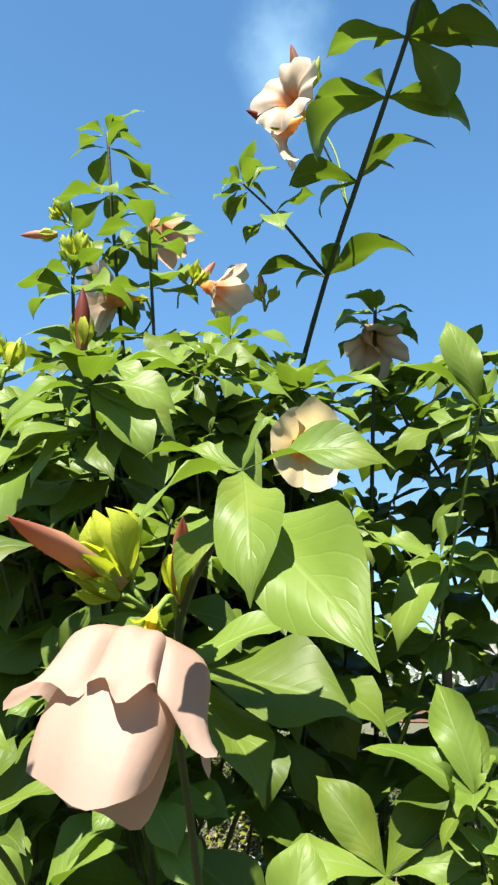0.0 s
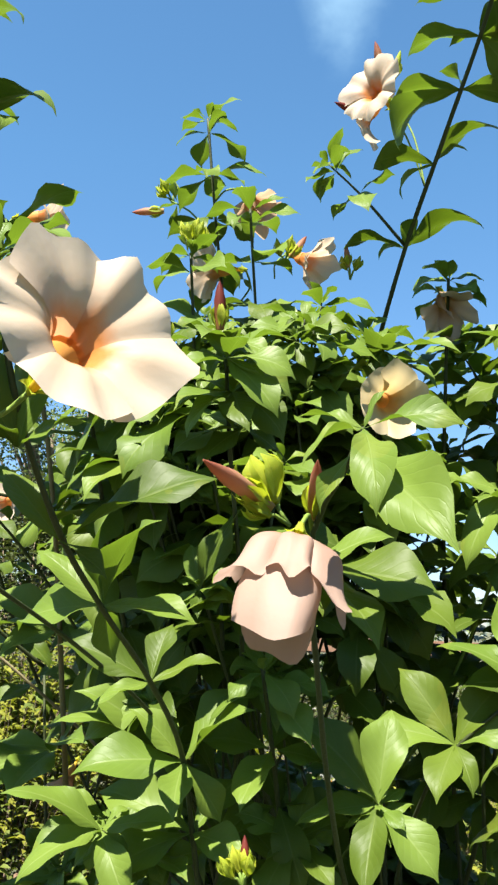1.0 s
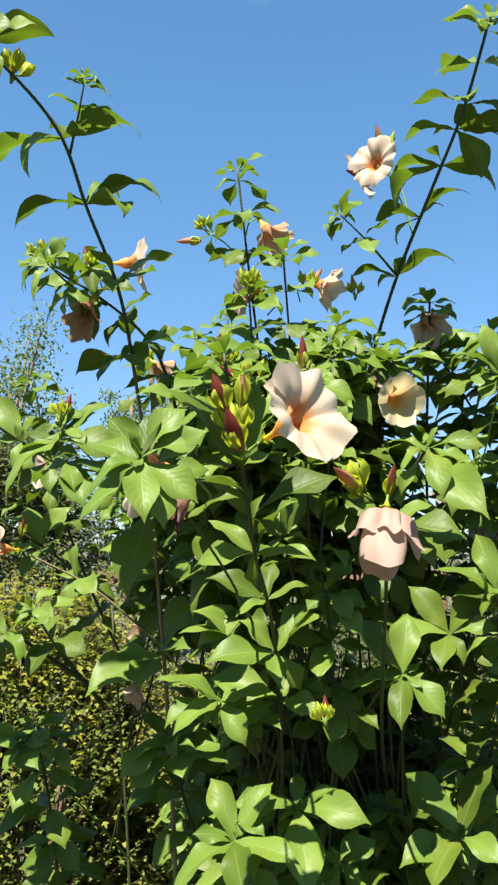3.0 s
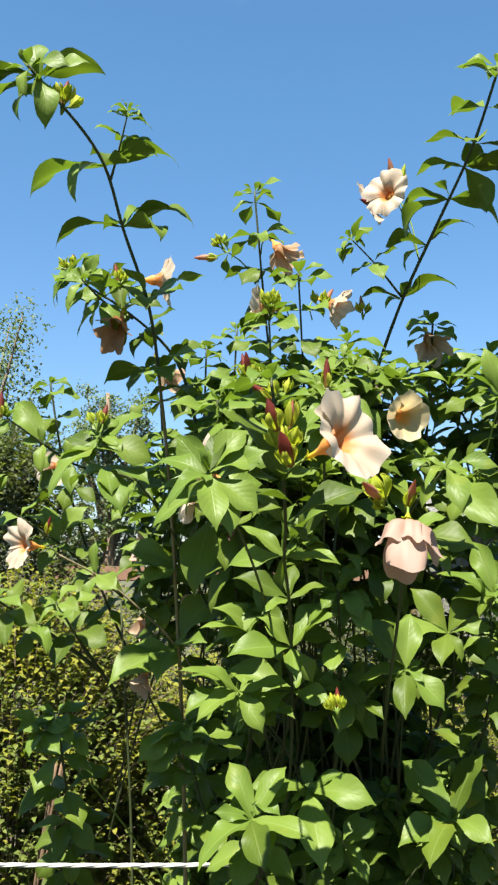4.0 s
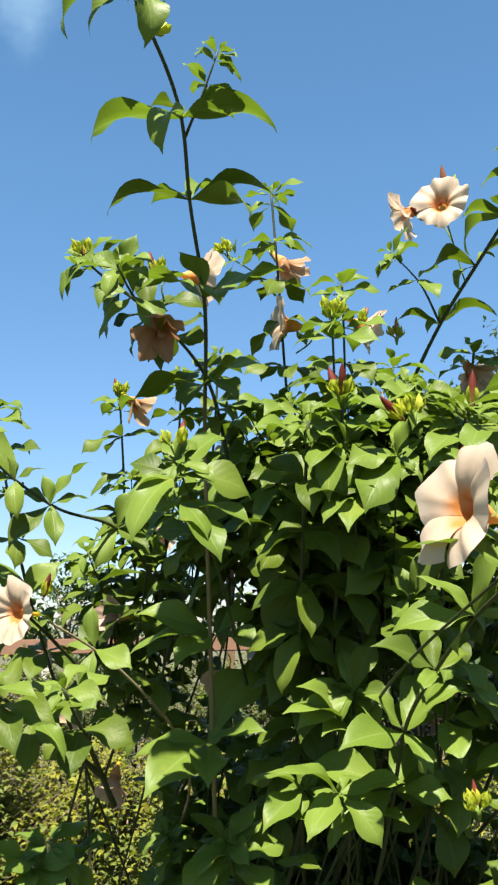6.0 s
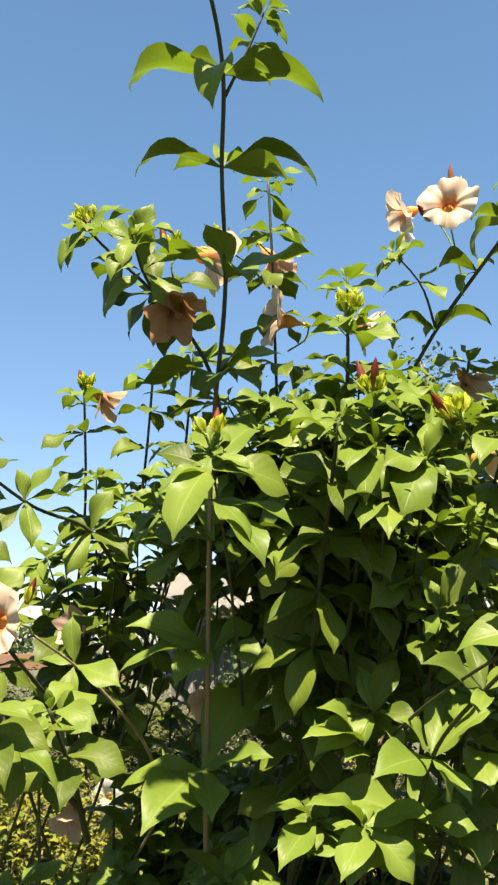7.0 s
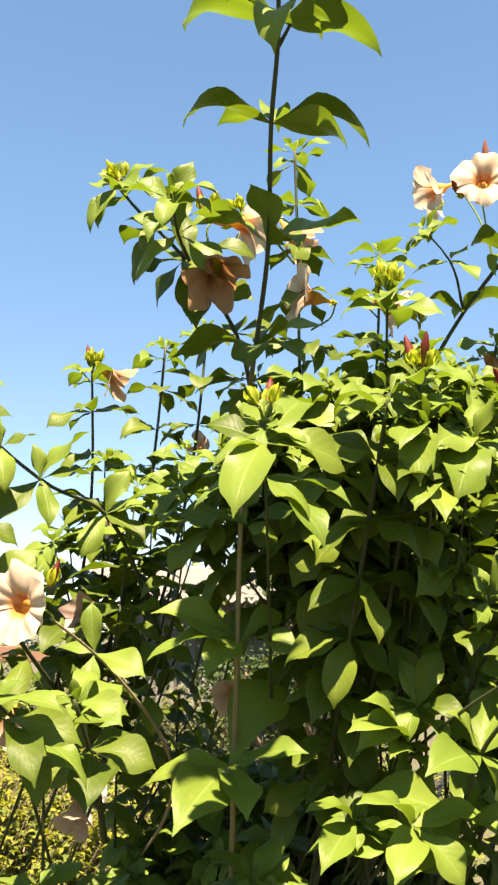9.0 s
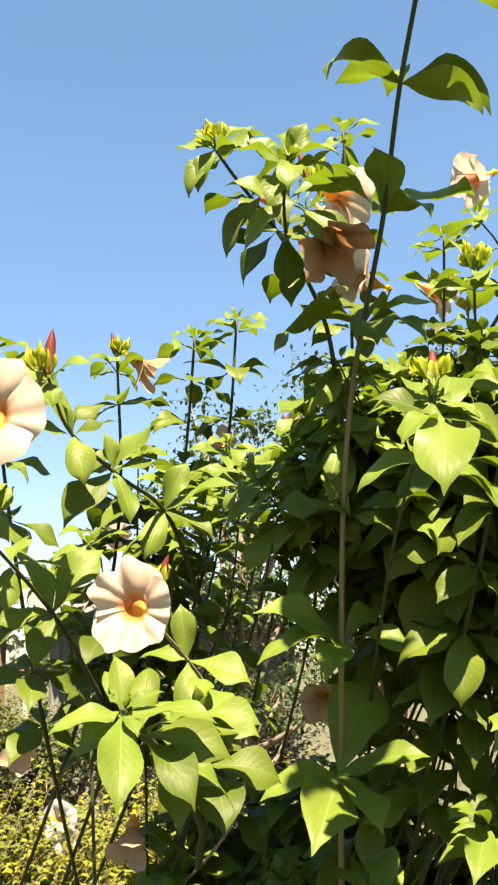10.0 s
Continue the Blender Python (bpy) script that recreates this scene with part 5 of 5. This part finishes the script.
shoot(left, [(-0.30, 1.20, 0.95), (-0.415, 1.075, 1.245), (-0.498, 1.025, 1.319), (-0.589, 0.957, 1.374)], leaf=0.09, gap=0.3, radius=0.0032, bare=0.9, count=3, seed=64, crown=False, mat=TWIG)
flower(left, (-0.645, 0.902, 1.387), (-.72, -.68, .05), 0.78, 1.3, ruffle=0.010, foot=(-0.584, 0.958, 1.369), seed=21)
bud(left, (-0.6, 0.93, 1.409), (-0.592, 0.919, 1.442), "red", 0.8, 65)
low = shoot(left, [(-0.496, 1.014, 1.143), (-0.597, 0.909, 1.236), (-0.676, 0.856, 1.294)], leaf=0.06, gap=0.06, bare=0.95, count=4, phase=0.3, seed=66)
sprig(left, low, (-0.676, 0.856, 1.288), [(-0.741, 0.864, 1.276), (-0.708, 0.797, 1.216), (-0.608, 0.803, 1.279), (-0.673, 0.88, 1.341)], 0.95, (0, 1), seed=24)
sprig(left, low, (-0.653, 0.872, 1.268), [(-0.633, 0.801, 1.209), (-0.714, 0.884, 1.252), (-0.583, 0.817, 1.244), (-0.627, 0.901, 1.329)], 0.9, seed=25)
sprig(left, low, (-0.607, 0.899, 1.245), [(-0.57, 0.837, 1.196), (-0.535, 0.863, 1.261), (-0.617, 0.855, 1.181)], 1.0, seed=26)
shoot(left, [(-0.475, 1.066, 1.096), (-0.537, 0.94, 1.219), (-0.571, 0.9, 1.284)], leaf=0.085, gap=0.07, bare=0.6, count=4, seed=67)
shoot(left, [(-0.42, 1.35, 0.8), (-0.423, 1.391, 1.613), (-0.438, 1.377, 1.828)], leaf=0.085, gap=0.075, bare=0.55, count=4, seed=68)
flower(left, (-0.400, 1.335, 1.800), (.62, -.45, -.62), 0.80, 1.0, FADED_SHADED, foot=(-0.435, 1.375, 1.815), seed=22, limp=True)
bud_cluster(left, (-0.438, 1.37, 1.832), (.1, 0, 1), 69, 0.9, 1, 3)
shoot(left, [(-0.35, 1.35, 0.8), (-0.324, 1.348, 1.663), (-0.319, 1.318, 1.872)], leaf=0.085, gap=0.075, bare=0.55, count=4, seed=70)
shoot(left, [(-0.3, 1.35, 0.8), (-0.254, 1.316, 1.712), (-0.246, 1.295, 1.913)], leaf=0.085, gap=0.075, bare=0.55, count=4, seed=71)
shoot(left, [(-0.55, 1.3, 0.8), (-0.653, 1.291, 1.605), (-0.683, 1.273, 1.769)], leaf=0.085, gap=0.075, bare=0.5, count=4, seed=72)
flower(left, (-0.456, 1.287, 1.386), (-.8, -.5, .1), 0.7, 0.8, PINK, foot=(-0.419, 1.274, 1.357), seed=23)
# slender shoots between the two shrubs
for spot, seed in (((-0.32, 1.05, 1.61), 131), ((-0.31, 1.0, 1.53), 132), ((-0.34, 1.15, 1.60), 133), ((-0.242, 1.2, 1.61), 134), ((-0.377, 1.2, 1.57), 136), ((-0.30, 1.25, 1.67), 138)):
    top = Vector(spot)
    shoot(left, [(top.x * 0.8 - 0.05, top.y + 0.14, top.z - 0.34), top + Vector((0.02, 0.06, -0.14)), top], leaf=0.085, gap=0.07, radius=0.0022, bare=0.62, hero=False, count=4, phase=seed * 0.7, seed=seed)
flower(left, (-0.743, 1.632, 1.601), (-.2, -.9, -.3), 0.95, 1.0, foot=(-0.702, 1.673, 1.573), seed=24)
shoot(left, [(-0.5, 1.2, 0.5), (-0.563, 1.024, 0.942), (-0.579, 0.983, 1.07)], leaf=0.10, gap=0.07, bare=0.5, count=4, seed=73)


# scattered blooms and buds
flower(left, (-0.492, 1.647, 1.183), (-.4, -.6, -.6), 0.9, 0.8, FADED_SHADED, foot=(-0.446, 1.632, 1.195), seed=31, limp=True)
flower(left, (-0.45, 1.293, 1.079), (-.3, -.4, -.85), 0.8, 0.8, FADED_SHADED, foot=(-0.407, 1.325, 1.113), seed=32, limp=True)
flower(left, (-0.284, 1.703, 1.574), (-.6, -.6, -.3), 0.7, 1.0, foot=(-0.231, 1.707, 1.6), seed=33)
flower(left, (-0.22, 1.393, 1.712), (-.5, -.7, .1), 0.55, 0.8, FADED_SHADED, foot=(-0.194, 1.418, 1.678), seed=34, limp=True)
flower(left, (0.128, 1.631, 1.831), (-.2, -.8, .1), 0.75, 1.0, PINK, foot=(0.166, 1.641, 1.786), seed=35)
flower(main, (-0.318, 1.015, 1.275), (-.5, -.6, -.5), 0.58, 1.0, FADED_SHADED, foot=(-0.300, 1.035, 1.320), seed=36)
bud_cluster(main, (-0.082, 0.660, 1.138), (-.2, -.2, .8), 61, 0.8, 1, 3, "red", 0.034)
bud_cluster(main, (-0.223, 0.706, 1.667), (0, -.1, 1), 62, 0.9, 2, 3)
bud_cluster(main, (-0.19, 0.812, 1.833), (0, 0, 1), 63, 0.8, 0, 3)
bud_cluster(main, (0.013, 0.998, 1.871), (.1, 0, 1), 64, 0.8, 1, 2, "pink")
sprig(main, front, (-0.28, 0.865, 1.047), [(-0.226, 0.828, 1.042)], 1.2, (0,), "yellow_leaf", 34)
white = Bush("white_flowering_plant", "thin plant with small white flowers among the hedge", (0.275, 3.09, 0))
stalk_top = Vector((0.023, 2.637, 0.891))
shoot(white, [white.seat, white.seat.lerp(stalk_top, 0.6) + Vector((0.05, 0, 0)), stalk_top], leaf=0.06, gap=0.08, radius=0.003, bare=0.6, count=3, seed=65)
flower(white, (-0.023, 2.621, 0.881), (-.6, -.75, .1), 0.95, 1.2, WHITE, foot=stalk_top, seed=41)
flower(white, (-0.006, 2.604, 0.83), (-.4, -.8, -.3), 0.8, 1.0, WHITE, foot=stalk_top, seed=42)


def fill(bush, centre, radii, number, seed, leaf=0.092, low=-0.45, canes=0):
    """The mass of the shrub: leafy shoots that fan out to a rounded outline, on a few bare canes."""
    rng = random.Random(seed)
    c = Vector(centre)
    canes = [Vector((c.x + rng.uniform(-0.3, 0.3) * radii[0], c.y + rng.uniform(-0.3, 0.3) * radii[1], 0)) for i in range(canes)]
    for cane in canes:
        top = Vector((c.x + (cane.x - c.x) * 1.6, c.y + (cane.y - c.y) * 1.6, c.z + radii[2] * 0.2))
        bush.twigs.rod(spline([cane, cane.lerp(top, 0.5) + Vector((0.02, 0.02, 0)), top], 0.08), lambda s: 0.0038 * (1.2 - 0.6 * s), 6)
    for i in range(number):
        h = rng.uniform(low, 0.97)
        a = rng.uniform(0, 2 * math.pi)
        w = math.sqrt(1 - h * h)
        k = rng.uniform(0.66, 1.0)
        out = Vector((math.cos(a) * w, math.sin(a) * w, h))
        tip = Vector((c.x + out.x * radii[0] * k, c.y + out.y * radii[1] * k, c.z + out.z * radii[2] * k))
        if -0.56 < tip.x < -0.09 and tip.y < 1.14 and 0.82 < tip.z < 1.44 and rng.random() < 0.96:
            continue
        if -0.60 < tip.x < 0.50 and tip.y < (1.0 if tip.z < 0.95 else 1.34) and 0.5 < tip.z < 1.40 and rng.random() < (0.7 if tip.z < 1.0 else 0.96):
            continue
        if -0.22 < tip.x < 0.06 and tip.y > 1.0 and 1.14 < tip.z < 1.40 and rng.random() < 0.75:
            continue
        if tip.x > -0.06 and tip.y < 0.80 and tip.z > 1.25:
            continue
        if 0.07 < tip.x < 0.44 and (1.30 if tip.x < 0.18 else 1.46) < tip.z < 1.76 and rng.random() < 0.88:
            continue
        if -0.36 < tip.x < 0.02 and tip.y > 0.78 and 1.30 < tip.z < 1.60 and rng.random() < 0.88:
            continue
        if tip.x < -0.38 and tip.z < 1.34 or tip.x < -0.34 and tip.z < 1.15 and rng.random() < 0.75:
            continue
        if tip.x < -0.36 and tip.z > 1.36 and rng.random() < 0.5:
            continue
        k = rng.uniform(0.3, 0.5)
        foot = Vector((c.x + (tip.x - c.x) * k, c.y + (tip.y - c.y) * k, max(0.1, tip.z - rng.uniform(0.14, 0.34))))
        mid = foot.lerp(tip, 0.5) + Vector((0, 0, rng.uniform(-0.01, 0.035)))
        shoot(bush, [foot, mid, tip], leaf=leaf * rng.uniform(0.78, 1.12), gap=0.068, radius=0.0024, bare=0.05, hero=False, count=4, phase=rng.uniform(0, 6), seed=seed * 100 + i)


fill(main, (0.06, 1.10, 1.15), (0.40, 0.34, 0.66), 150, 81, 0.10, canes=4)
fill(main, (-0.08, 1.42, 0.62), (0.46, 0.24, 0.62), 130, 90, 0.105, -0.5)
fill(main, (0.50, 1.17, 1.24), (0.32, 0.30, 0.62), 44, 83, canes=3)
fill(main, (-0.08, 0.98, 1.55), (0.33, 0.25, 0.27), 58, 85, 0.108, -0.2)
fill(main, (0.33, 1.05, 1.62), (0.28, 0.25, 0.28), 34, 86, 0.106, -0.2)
fill(main, (-0.10, 0.72, 1.38), (0.15, 0.13, 0.22), 22, 87, 0.095)
fill(left, (-0.38, 1.42, 1.15), (0.28, 0.22, 0.56), 34, 84, 0.09, 0.15, 3)
fill(left, (-0.44, 1.22, 1.52), (0.22, 0.15, 0.14), 5, 89, 0.095, -0.3)
fill(left, (-0.24, 1.45, 0.75), (0.24, 0.20, 0.42), 26, 78, 0.095, -0.4)
fill(main, (-0.02, 1.36, 0.85), (0.40, 0.14, 0.40), 50, 76, 0.105, -0.5)
fill(main, (0.0, 0.90, 1.50), (0.36, 0.20, 0.19), 20, 75, 0.112, -0.1)
fill(main, (-0.03, 1.10, 0.76), (0.34, 0.10, 0.20), 30, 79, 0.10, -0.3)
main.finish()
white.finish()
left.finish()
